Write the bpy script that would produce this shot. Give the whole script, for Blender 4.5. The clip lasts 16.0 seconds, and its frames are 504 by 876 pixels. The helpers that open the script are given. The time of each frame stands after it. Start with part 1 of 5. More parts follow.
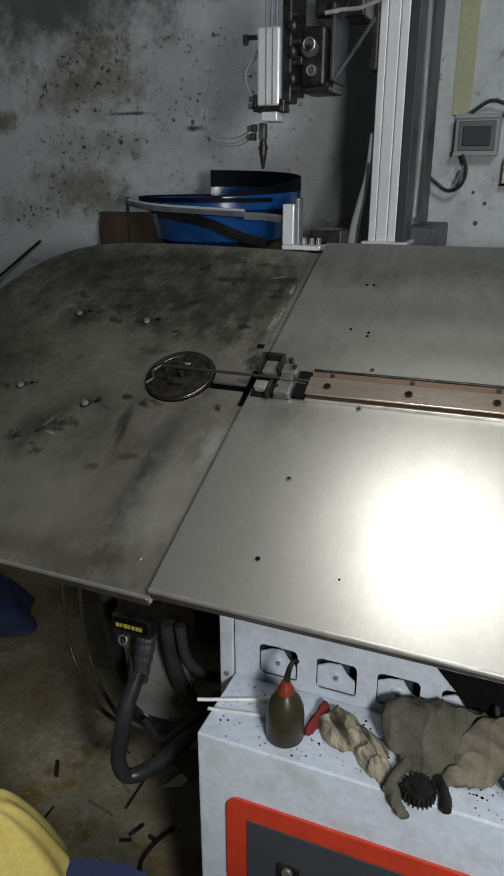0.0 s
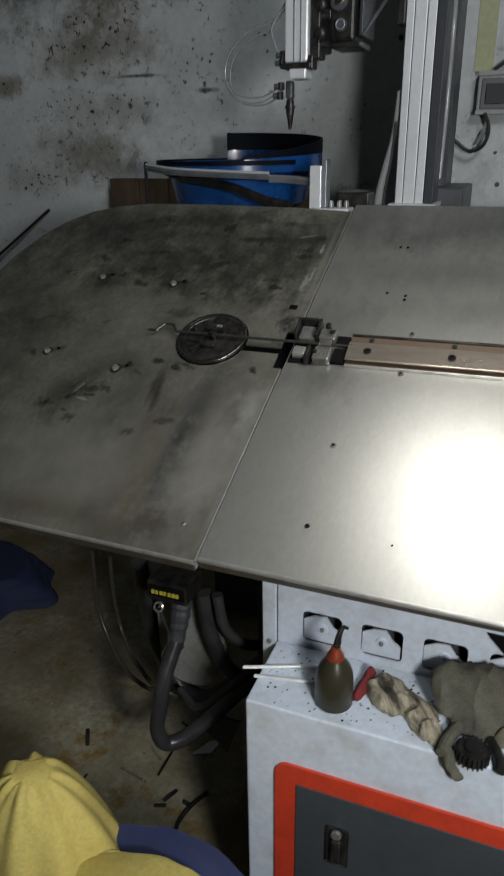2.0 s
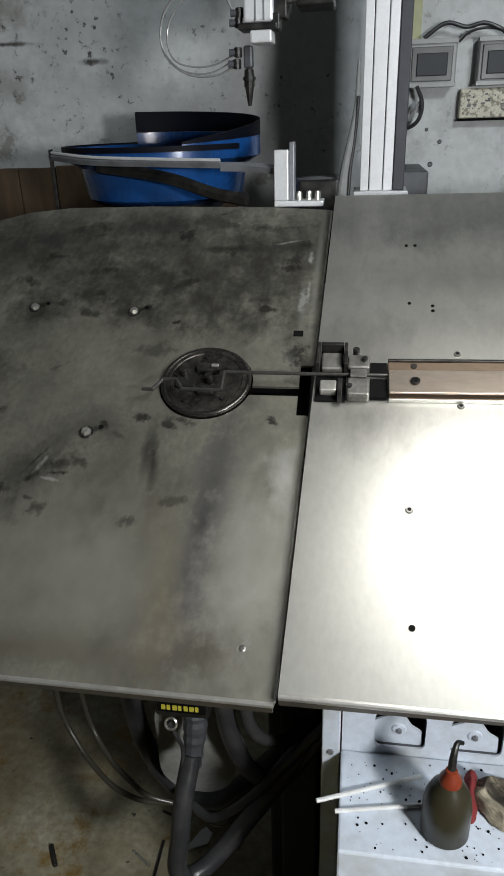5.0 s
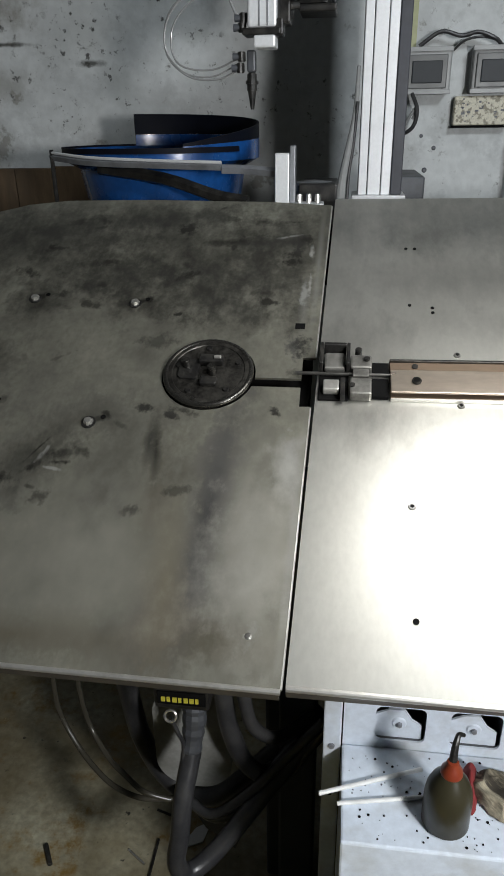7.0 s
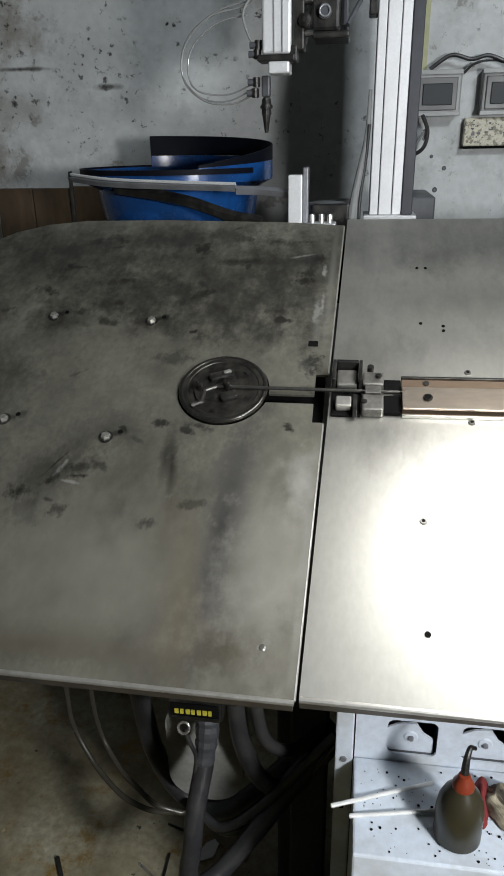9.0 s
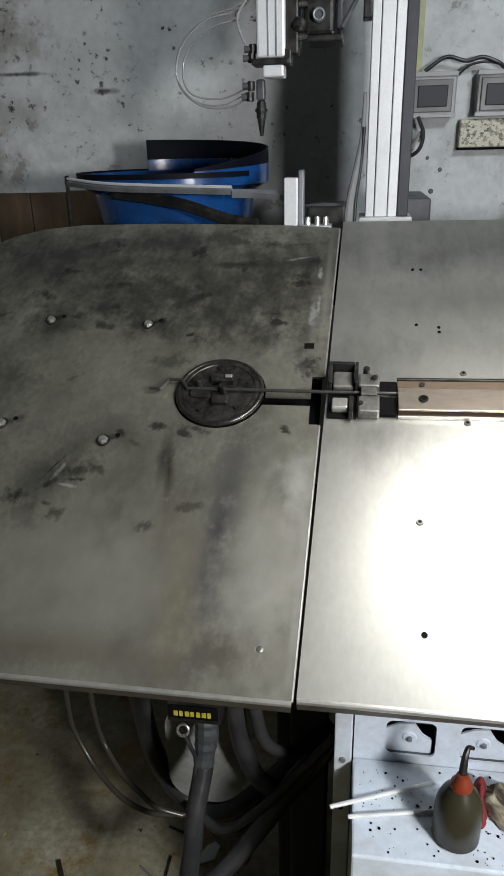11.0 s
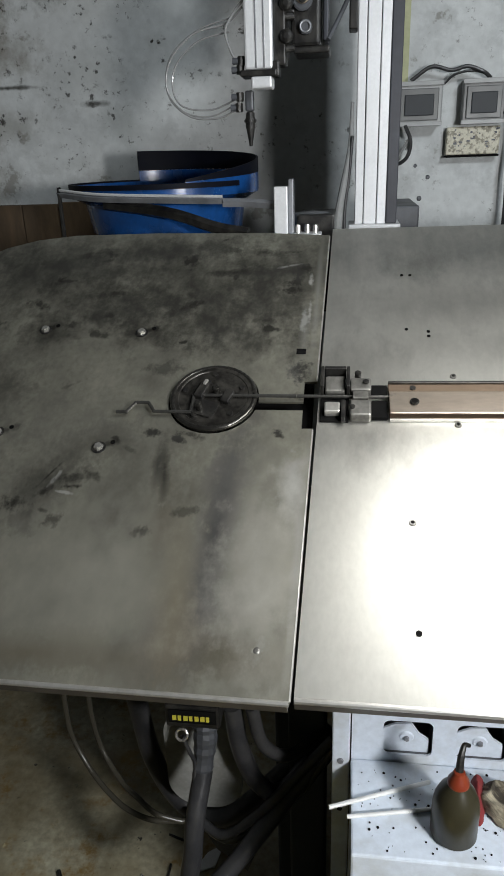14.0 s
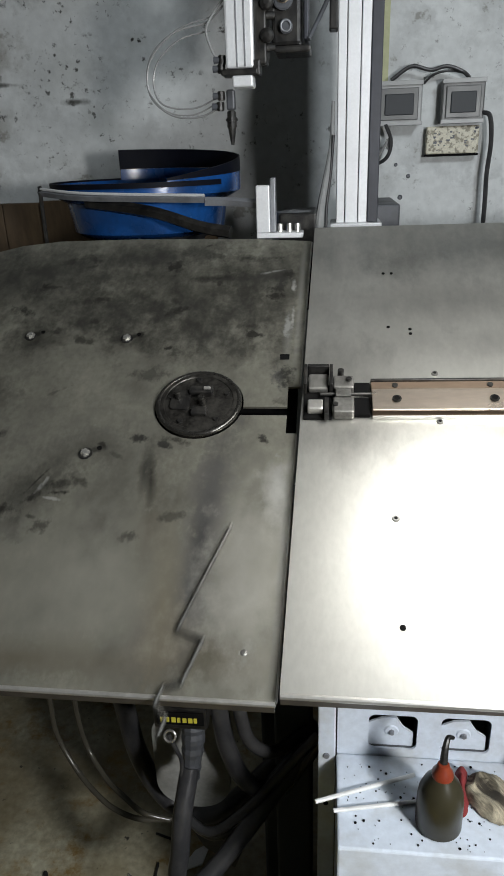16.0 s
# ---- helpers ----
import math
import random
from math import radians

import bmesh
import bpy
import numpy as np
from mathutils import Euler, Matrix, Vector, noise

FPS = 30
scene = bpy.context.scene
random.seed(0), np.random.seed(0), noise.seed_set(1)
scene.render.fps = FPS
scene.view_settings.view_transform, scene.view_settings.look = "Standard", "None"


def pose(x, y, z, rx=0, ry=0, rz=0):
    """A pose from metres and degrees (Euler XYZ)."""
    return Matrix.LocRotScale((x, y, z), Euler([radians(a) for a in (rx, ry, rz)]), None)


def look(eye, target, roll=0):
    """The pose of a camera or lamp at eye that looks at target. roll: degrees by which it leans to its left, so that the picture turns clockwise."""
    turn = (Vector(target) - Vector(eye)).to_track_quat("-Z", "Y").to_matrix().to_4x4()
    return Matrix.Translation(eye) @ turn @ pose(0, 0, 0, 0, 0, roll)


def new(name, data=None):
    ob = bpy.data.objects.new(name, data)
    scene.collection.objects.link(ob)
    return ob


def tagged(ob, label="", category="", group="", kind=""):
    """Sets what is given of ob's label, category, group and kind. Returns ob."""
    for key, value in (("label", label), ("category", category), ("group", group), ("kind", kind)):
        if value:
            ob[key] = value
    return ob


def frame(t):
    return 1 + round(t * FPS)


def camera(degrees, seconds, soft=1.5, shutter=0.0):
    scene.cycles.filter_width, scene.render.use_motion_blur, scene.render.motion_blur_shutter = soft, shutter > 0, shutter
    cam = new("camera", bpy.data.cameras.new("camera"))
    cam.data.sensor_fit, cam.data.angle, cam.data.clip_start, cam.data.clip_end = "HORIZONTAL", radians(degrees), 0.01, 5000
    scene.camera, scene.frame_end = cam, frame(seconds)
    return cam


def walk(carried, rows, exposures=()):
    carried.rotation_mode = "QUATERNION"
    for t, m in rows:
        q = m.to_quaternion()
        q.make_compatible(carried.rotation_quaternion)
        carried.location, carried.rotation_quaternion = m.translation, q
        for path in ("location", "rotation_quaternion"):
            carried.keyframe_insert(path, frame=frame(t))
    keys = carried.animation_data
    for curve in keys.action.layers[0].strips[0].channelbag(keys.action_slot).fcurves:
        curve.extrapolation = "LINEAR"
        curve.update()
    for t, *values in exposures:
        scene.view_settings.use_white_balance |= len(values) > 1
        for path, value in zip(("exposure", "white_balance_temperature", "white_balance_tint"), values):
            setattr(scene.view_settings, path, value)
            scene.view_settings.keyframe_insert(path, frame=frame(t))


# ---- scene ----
cam = camera(40.0, 16.0, 1.6, 0.5)
PATH = [
    (0, (0.061, -0.056, 1.369), (-0.635, 1.682, 0.666), -0.0),
    (0.5, (0.058, -0.051, 1.372), (-0.668, 1.666, 0.647), 0.4),
    (1, (0.052, -0.056, 1.367), (-0.667, 1.668, 0.651), 0.8),
    (1.5, (0.046, -0.061, 1.366), (-0.631, 1.678, 0.647), 1.0),
    (2, (-0.004, -0.07, 1.358), (-0.684, 1.642, 0.579), -0.8),
    (2.5, (-0.054, -0.05, 1.351), (-0.671, 1.661, 0.52), -0.7),
    (3, (-0.125, 0.05, 1.355), (-0.746, 1.786, 0.581), -4.7),
    (3.5, (-0.182, 0.114, 1.356), (-0.722, 1.864, 0.552), -2.6),
    (4, (-0.249, 0.122, 1.366), (-0.59, 1.918, 0.554), -1.8),
    (4.2, (-0.264, 0.129, 1.364), (-0.584, 1.921, 0.535), -1.9),
    (6.5, (-0.312, 0.109, 1.365), (-0.564, 1.908, 0.529), -1.2),
    (7, (-0.317, 0.107, 1.363), (-0.567, 1.912, 0.539), -0.9),
    (7.5, (-0.318, 0.104, 1.365), (-0.567, 1.911, 0.544), -0.7),
    (8, (-0.318, 0.099, 1.365), (-0.567, 1.91, 0.554), -0.8),
    (8.5, (-0.314, 0.094, 1.366), (-0.574, 1.908, 0.564), -1.3),
    (9, (-0.32, 0.09, 1.37), (-0.6, 1.909, 0.587), -1.0),
    (9.2, (-0.317, 0.09, 1.373), (-0.595, 1.907, 0.585), -1.0),
    (11.5, (-0.315, 0.086, 1.37), (-0.593, 1.908, 0.595), -1.6),
    (12, (-0.316, 0.08, 1.368), (-0.583, 1.905, 0.593), -1.6),
    (12.5, (-0.318, 0.078, 1.37), (-0.573, 1.903, 0.595), -1.4),
    (13, (-0.317, 0.08, 1.371), (-0.588, 1.905, 0.598), -1.5),
    (13.5, (-0.312, 0.079, 1.37), (-0.593, 1.906, 0.607), -2.0),
    (14, (-0.313, 0.076, 1.371), (-0.578, 1.909, 0.616), -2.1),
    (14.5, (-0.317, 0.073, 1.37), (-0.56, 1.91, 0.618), -1.7),
    (15, (-0.317, 0.073, 1.37), (-0.553, 1.908, 0.611), -1.6),
    (15.5, (-0.318, 0.072, 1.369), (-0.542, 1.908, 0.608), -1.7),
    (16, (-0.313, 0.072, 1.371), (-0.531, 1.909, 0.612), -2.0),
]
EXPOSURES = [(0, -0.65), (1.8, -0.65), (2.5, -0.45), (3.0, -0.25), (3.5, 0.0), (4.2, 0.0), (6.3, 0.0), (9.0, 0.08), (16.0, 0.1)]
walk(cam, [(t, look(eye, target, roll)) for t, eye, target, roll in PATH], EXPOSURES)

# ---- light ----
def lamp(name, eye, target, size, power, colour, size_y=None):
    data = bpy.data.lights.new(name, "AREA")
    data.shape, data.size, data.size_y = "RECTANGLE", size, size_y or size
    data.energy, data.color = power, colour
    ob = new(name, data)
    ob.matrix_world = look(eye, target)
    return ob


world = bpy.data.worlds.new("world")
scene.world = world
world.use_nodes = True
world.node_tree.nodes["Background"].inputs[0].default_value = (0.5, 0.6, 0.7, 1)
world.node_tree.nodes["Background"].inputs[1].default_value = 0.01

bulb = bpy.data.lights.new("work_light", "SPOT")       # a shaded bulb over the table
bulb.energy, bulb.shadow_soft_size, bulb.color = 11.2, 0.17, (1.0, 0.99, 0.96)
bulb.spot_size, bulb.spot_blend = radians(150), 0.35
new("work_light", bulb).matrix_world = look((-0.05, 0.80, 1.50), (-0.15, 0.75, 0.9))
torch = bpy.data.lights.new("hand_lamp", "SPOT")
torch.energy, torch.color, torch.shadow_soft_size = 76, (0.98, 0.99, 1.0), 0.09
torch.spot_size, torch.spot_blend = radians(86), 0.55
new("hand_lamp", torch).matrix_world = look((0.46, -0.26, 1.40), (-0.40, 1.20, 0.92))
lamp("ceiling_light", (0.85, -0.30, 2.65), (-0.95, 2.15, 1.35), 0.35, 31.0, (0.88, 0.95, 1.0), 0.5)


# ---- materials ----
def mat(name, colour, rough=0.5, metal=0.0, stain=None, amount=0.5, scale=6.0, grain=0.06, bump=0.15, fine=60.0, spec=0.5,
        stretch=(1, 1, 1), coat=0.0, alpha=None, threshold=(0.42, 0.68), rough_var=0.12, random_tone=0.0):
    """Base colour with large stains, fine grain, varied roughness and a small bump."""
    m = bpy.data.materials.new(name)
    m.use_nodes = True
    nt = m.node_tree
    b = nt.nodes["Principled BSDF"]
    link = nt.links.new
    co = nt.nodes.new("ShaderNodeTexCoord")
    mp = nt.nodes.new("ShaderNodeMapping")
    mp.inputs["Scale"].default_value = stretch
    link(co.outputs["Object"], mp.inputs["Vector"])

    def noise_node(s, detail=5.0, rough_=0.6, src=mp):
        n = nt.nodes.new("ShaderNodeTexNoise")
        n.inputs["Scale"].default_value, n.inputs["Detail"].default_value, n.inputs["Roughness"].default_value = s, detail, rough_
        link(src.outputs["Vector"], n.inputs["Vector"])
        return n

    def mix(fac, a, c, kind="MIX"):
        x = nt.nodes.new("ShaderNodeMix")
        x.data_type, x.blend_type = "RGBA", kind
        for sock, v in ((x.inputs[0], fac), (x.inputs[6], a), (x.inputs[7], c)):
            if hasattr(v, "is_linked"):
                link(v, sock)
            else:
                sock.default_value = v if isinstance(v, float) else (*v, 1)
        return x.outputs[2]

    def ramp(src, lo, hi):
        r = nt.nodes.new("ShaderNodeMapRange")
        r.inputs[1].default_value, r.inputs[2].default_value = lo, hi
        link(src, r.inputs[0])
        return r.outputs[0]

    big, small = noise_node(scale), noise_node(fine, 3.0)
    tone = mix(ramp(small.outputs[0], 0.3, 0.7), tuple(c * (1 - grain * 2) for c in colour), tuple(min(1, c * (1 + grain)) for c in colour))
    out = tone
    if stain:
        times_ = nt.nodes.new("ShaderNodeMath")
        times_.operation = "MULTIPLY"
        times_.inputs[1].default_value = amount
        link(ramp(big.outputs[0], *threshold), times_.inputs[0])
        out = mix(times_.outputs[0], tone, stain)
    if random_tone:
        info = nt.nodes.new("ShaderNodeObjectInfo")
        out = mix(info.outputs["Random"], out, tuple(c * (1 - random_tone) for c in colour))
    link(out, b.inputs["Base Color"])
    r = nt.nodes.new("ShaderNodeMapRange")
    r.inputs[3].default_value, r.inputs[4].default_value = max(0.04, rough - rough_var), min(1, rough + rough_var)
    link(big.outputs[0], r.inputs[0])
    link(r.outputs[0], b.inputs["Roughness"])
    b.inputs["Metallic"].default_value = metal
    b.inputs["Specular IOR Level"].default_value = spec
    b.inputs["Coat Weight"].default_value = coat
    if bump:
        bp = nt.nodes.new("ShaderNodeBump")
        bp.inputs["Strength"].default_value, bp.inputs["Distance"].default_value = bump, 0.002
        link(small.outputs[0], bp.inputs["Height"])
        link(bp.outputs[0], b.inputs["Normal"])
    return m, nt, b, mix, ramp, noise_node, mp, out


def simple(*a, **k):
    return mat(*a, **k)[0]


def knit(name, turn, *a, **k):
    """Ribbed cotton: the soiling runs in lines along one direction."""
    made = mat(name, *a, **k)
    mp = made[6]
    mp.vector_type = "TEXTURE"
    mp.inputs["Rotation"].default_value = (0, 0, radians(turn))
    mp.inputs["Scale"].default_value = (3.2, 0.45, 1)
    return made[0]


LIP = simple("bare_steel_edge", (0.86, 0.84, 0.79), 0.33, 0.85, (0.42, 0.39, 0.34), 0.6, 20)
# UNDERFOLD: dark brown stands in for the shade under the front folds
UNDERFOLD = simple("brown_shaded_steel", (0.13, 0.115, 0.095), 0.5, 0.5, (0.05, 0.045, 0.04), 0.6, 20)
BLACK = simple("black_oily_steel", (0.014, 0.0135, 0.013), 0.36, 0.2, (0.06, 0.056, 0.048), 0.5, 60, 0.2, 0.2, 300)
DISK = simple("dark_tool_steel", (0.030, 0.028, 0.025), 0.36, 0.6, (0.085, 0.08, 0.07), 0.7, 60, 0.25, 0.2, 250)
RIM = simple("worn_disc_rim", (0.10, 0.096, 0.087), 0.27, 0.85, (0.035, 0.033, 0.030), 0.7, 40, 0.15, 0.1, 250)
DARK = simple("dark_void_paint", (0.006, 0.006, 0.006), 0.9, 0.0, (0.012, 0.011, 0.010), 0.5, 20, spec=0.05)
BRONZE = simple("bronze_rail", (0.60, 0.515, 0.425), 0.30, 0.85, (0.30, 0.23, 0.18), 0.7, 14, 0.06, 0.06, 120, stretch=(0.3, 1, 1))
BRONZE_D = simple("dull_bronze", (0.28, 0.205, 0.145), 0.40, 0.7, (0.13, 0.09, 0.07), 0.6, 14, 0.06, 0.06, 120, stretch=(0.3, 1, 1))
WHITE = simple("white_blue_enamel", (0.63, 0.69, 0.77), 0.42, 0.0, (0.40, 0.40, 0.375), 0.55, 16, 0.05, 0.05, 90, threshold=(0.48, 0.72))
ALU = simple("anodised_aluminium", (0.78, 0.79, 0.80), 0.42, 0.35, (0.5, 0.5, 0.5), 0.4, 9, 0.03, 0.04, 200)
SILVER = simple("dull_silver", (0.27, 0.262, 0.24), 0.38, 0.65, (0.07, 0.068, 0.06), 0.8, 45)
GREY = simple("grey_metal", (0.30, 0.31, 0.33), 0.45, 0.5, (0.12, 0.12, 0.12), 0.5, 25)
NIGHT = simple("dark_profile_cover", (0.045, 0.048, 0.058), 0.4, 0.2, (0.03, 0.03, 0.035), 0.5, 20)
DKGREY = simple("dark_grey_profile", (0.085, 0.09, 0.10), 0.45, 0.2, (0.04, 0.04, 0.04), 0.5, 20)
BLUE = simple("blue_paint", (0.010, 0.070, 0.25), 0.26, 0.0, (0.008, 0.035, 0.11), 0.6, 12, 0.08, 0.08, 90, coat=0.2)
BLUE_DK = simple("dark_blue_rubber_lining", (0.003, 0.004, 0.008), 0.6, 0.0, (0.006, 0.008, 0.016), 0.5, 16, spec=0.12)
BLUE_CLOTH = simple("faded_blue_sheet", (0.022, 0.032, 0.10), 0.8, 0.0, (0.05, 0.05, 0.06), 0.5, 9)
RED = simple("red_frame_paint", (0.62, 0.055, 0.022), 0.40, 0.0, (0.35, 0.03, 0.015), 0.5, 20, 0.04, 0.05, 100)
SLATE = simple("slate_grey_paint", (0.055, 0.063, 0.072), 0.5, 0.0, (0.035, 0.04, 0.045), 0.5, 10, 0.05, 0.06, 150)
SCREEN = simple("dark_screen_glass", (0.022, 0.026, 0.030), 0.55, 0.0, (0.04, 0.045, 0.05), 0.5, 6, 0.05, 0.02)
GREY_PAINT = simple("dusty_grey_paint", (0.30, 0.30, 0.28), 0.6, 0.0, (0.12, 0.115, 0.10), 0.6, 14, 0.08, 0.1, 120)
HOSE = simple("black_rubber_hose", (0.030, 0.030, 0.032), 0.33, 0.0, (0.070, 0.068, 0.064), 0.5, 30, 0.1, 0.2, 200)
HOSE_G = simple("olive_air_hose", (0.060, 0.055, 0.042), 0.24, 0.0, (0.03, 0.028, 0.022), 0.5, 30)
TUBE = simple("milky_air_tube", (0.27, 0.275, 0.27), 0.2, 0.0, (0.25, 0.25, 0.25), 0.4, 20)
YELLOW = simple("yellow_cloth", (0.56, 0.46, 0.13), 0.85, 0.0, (0.40, 0.30, 0.07), 0.5, 9, 0.08, 0.3, 160)
LABEL_Y = simple("yellow_warning_film", (0.62, 0.55, 0.06), 0.5)
WOOD = simple("weathered_brown_board", (0.13, 0.085, 0.045), 0.8, 0.0, (0.05, 0.035, 0.022), 0.7, 7, 0.15, 0.3, 60, stretch=(1, 1, 0.25))
PLASTER_MARK = simple("yellow_green_tape", (0.45, 0.46, 0.27), 0.6, 0.0, (0.35, 0.36, 0.2), 0.4, 20)
BOTTLE = simple("smoky_oil_bottle", (0.036, 0.032, 0.018), 0.34, 0.0, (0.030, 0.026, 0.014), 0.6, 12, 0.05, 0.03, 60, spec=0.3)
CAP = simple("orange_red_cap", (0.22, 0.040, 0.014), 0.35, 0.0, (0.15, 0.018, 0.010), 0.6, 60)
GLOVE = knit("oily_cotton_glove", -54, (0.37, 0.325, 0.23), 0.9, 0.0, (0.045, 0.037, 0.026), 1.0, 38, 0.2, 0.5, 420, threshold=(0.42, 0.60))
CUFF = knit("ribbed_cotton_cuff", -20, (0.185, 0.165, 0.115), 0.9, 0.0, (0.075, 0.068, 0.048), 0.9, 34, 0.15, 0.5, 420, threshold=(0.38, 0.66))
GLOVE_D = simple("grey_cotton_glove", (0.105, 0.10, 0.072), 0.9, 0.0, (0.030, 0.027, 0.020), 0.85, 26, 0.15, 0.5, 420)
RED_CLOTH = simple("red_cuff", (0.17, 0.018, 0.018), 0.9, 0.0, (0.2, 0.02, 0.02), 0.5, 40)
WIRE = simple("steel_wire", (0.125, 0.122, 0.113), 0.33, 0.8, (0.05, 0.05, 0.047), 0.5, 40, 0.1, 0.05, 200)
ROD = simple("bright_rod", (0.80, 0.80, 0.78), 0.3, 0.2, (0.5, 0.5, 0.48), 0.4, 40)
BOLT = simple("zinc_bolt", (0.62, 0.61, 0.57), 0.24, 0.8, (0.3, 0.28, 0.24), 0.5, 80)
METER = simple("meter_case", (0.13, 0.135, 0.13), 0.4, 0.0, (0.10, 0.10, 0.10), 0.5, 30)
METER_L = simple("meter_case_light", (0.34, 0.35, 0.345), 0.4, 0.0, (0.3, 0.3, 0.3), 0.5, 30)
CREAM = simple("cream_terminal_strip", (0.60, 0.57, 0.45), 0.5, 0.0, (0.18, 0.16, 0.11), 0.9, 90, 0.1, 0.1, 200, threshold=(0.5, 0.58))


def in_turn(nt, done, co):
    """Object coordinates that wait for the layer below, so that layers are worked out one by one."""
    v = nt.nodes.new("ShaderNodeVectorMath")
    v.operation = "MULTIPLY_ADD"
    v.inputs[1].default_value = (1e-7, 1e-7, 1e-7)
    nt.links.new(done, v.inputs[0])
    nt.links.new(co.outputs["Object"], v.inputs[2])
    return v.outputs[0]


def marked(made, marks):
    """Adds soft-edged patches, stains as well as painted brightness, at given places of a sheet: x, y, half sizes,
    turn, colour, strength.
    """
    m, nt, b, mix, ramp, noise_node, mp, out = made
    link = nt.links.new
    co = nt.nodes.new("ShaderNodeTexCoord")
    ragged, fine_ = noise_node(30.0, 6.0, 0.65), noise_node(75.0, 5.0, 0.65)
    for x, y, rx, ry, turn, colour, strength in marks:
        at = nt.nodes.new("ShaderNodeMapping")
        at.vector_type = "TEXTURE"
        at.inputs["Location"].default_value = (x, y, 0)
        at.inputs["Rotation"].default_value = (0, 0, radians(turn))
        at.inputs["Scale"].default_value = (rx, ry, 1)
        link(in_turn(nt, out, co), at.inputs["Vector"])
        dist = nt.nodes.new("ShaderNodeVectorMath")
        dist.operation = "LENGTH"
        link(at.outputs[0], dist.inputs[0])
        add = nt.nodes.new("ShaderNodeMath")
        add.operation = "MULTIPLY_ADD"
        add.inputs[1].default_value = 3.0
        link((fine_ if max(rx, ry) < 0.04 else ragged).outputs[0], add.inputs[0])
        link(dist.outputs["Value"], add.inputs[2])
        inv = nt.nodes.new("ShaderNodeMapRange")
        near, far = (2.35, 1.75) if max(rx, ry) < 0.04 else (2.9, 1.4)
        inv.inputs[1].default_value, inv.inputs[2].default_value, inv.inputs[4].default_value = near, far, strength
        link(add.outputs[0], inv.inputs[0])
        out = mix(inv.outputs[0], out, colour)
    link(out, b.inputs["Base Color"])
    return m


random.seed(5)
OIL, RUST, HAZE, WORN = (0.045, 0.042, 0.036), (0.155, 0.125, 0.08), (0.105, 0.105, 0.108), (0.50, 0.49, 0.45)
LEFT_MARKS = [(-0.464, -0.255, 0.027, 0.16, -4, (0.075, 0.072, 0.092), 1.0), (-0.466, -0.27, 0.017, 0.10, -4, (0.030, 0.030, 0.044), 1.0), (-0.470, -0.36, 0.05, 0.06, -9, (0.17, 0.165, 0.165), 0.8), (-0.520, -0.30, 0.035, 0.14, 4, RUST, 0.45), (-0.55, -0.43, 0.12, 0.028, 0, RUST, 0.55),
              (-0.545, -0.185, 0.006, 0.055, 8, OIL, 0.8), (-0.44, -0.405, 0.055, 0.028, 0, (0.15, 0.135, 0.10), 0.6), (-0.70, -0.20, 0.045, 0.035, 0, OIL, 0.55),
              (-0.65, -0.13, 0.055, 0.03, 20, OIL, 0.6), (-0.52, -0.115, 0.03, 0.008, -20, OIL, 0.8), (-0.402, -0.114, 0.010, 0.006, 0, OIL, 0.9),
              (-0.385, 0.01, 0.016, 0.03, 0, HAZE, 0.7), (-0.80, 0.25, 0.55, 0.13, -5, OIL, 0.55), (-0.50, 0.22, 0.20, 0.10, 8, OIL, 0.55),
              (-0.62, 0.09, 0.05, 0.03, 0, OIL, 0.65), (-0.79, 0.10, 0.05, 0.03, 0, OIL, 0.65), (-0.46, 0.06, 0.09, 0.03, 10, OIL, 0.55), (-1.0, -0.1, 0.18, 0.35, 0, OIL, 0.5)]
# the broad pale patch at (-0.42, -0.30) paints the brightening toward the highlight
LEFT_MARKS += [(-0.371, -0.21, 0.009, 0.05, 0, WORN, 0.8), (-0.376, 0.10, 0.006, 0.05, 0, WORN, 0.6), (-0.42, -0.30, 0.06, 0.14, 10, (0.52, 0.50, 0.43), 0.7), 
               (-0.70, -0.185, 0.035, 0.003, 60, OIL, 0.9), (-0.378, -0.17, 0.012, 0.03, 0, WORN, 0.9), (-0.40, -0.41, 0.012, 0.02, 0, WORN, 0.7), (-0.366, -0.30, 0.005, 0.14, -1, WORN, 0.9),
               (-0.36, 0.17, 0.005, 0.13, -1, WORN, 0.7), (-0.42, 0.16, 0.03, 0.09, 20, OIL, 0.6), (-0.55, 0.12, 0.10, 0.04, 5, OIL, 0.5), (-0.71, 0.18, 0.09, 0.05, 0, OIL, 0.5), (-0.87, -0.05, 0.08, 0.05, 0, OIL, 0.5)]
for x, u in ((-0.793, 0.100), (-0.632, 0.093), (-0.645, -0.140), (-0.800, -0.116)):
    LEFT_MARKS.append((x + 0.012, u + 0.006, 0.024, 0.010, 25, OIL, 0.9))
for x, u, rx, ry, turn in ((-0.70, -0.215, 0.018, 0.008, 40), (-0.665, -0.205, 0.02, 0.005, 5), (-0.735, -0.235, 0.022, 0.016, 0), (-0.56, 0.072, 0.010, 0.006, 30), (-0.40, 0.20, 0.020, 0.03, 0),
                           (-0.50, 0.245, 0.05, 0.010, 10), (-0.45, 0.30, 0.04, 0.010, -10), (-0.58, 0.28, 0.02, 0.03, 0), (-0.43, 0.10, 0.02, 0.010, 0), (-0.555, -0.27, 0.012, 0.010, 0)):
    LEFT_MARKS.append((x, u, rx, ry, turn, OIL, 0.9))
for x, u, rx, ry, turn in ((-0.690, -0.19, 0.004, 0.022, -25), (-0.37, 0.14, 0.004, 0.03, 0), (-0.372, 0.22, 0.005, 0.02, 0), (-0.675, -0.215, 0.016, 0.003, -10), (-0.41, 0.26, 0.03, 0.004, 15)):
    LEFT_MARKS.append((x, u, rx, ry, turn, (0.7, 0.69, 0.64), 0.9))
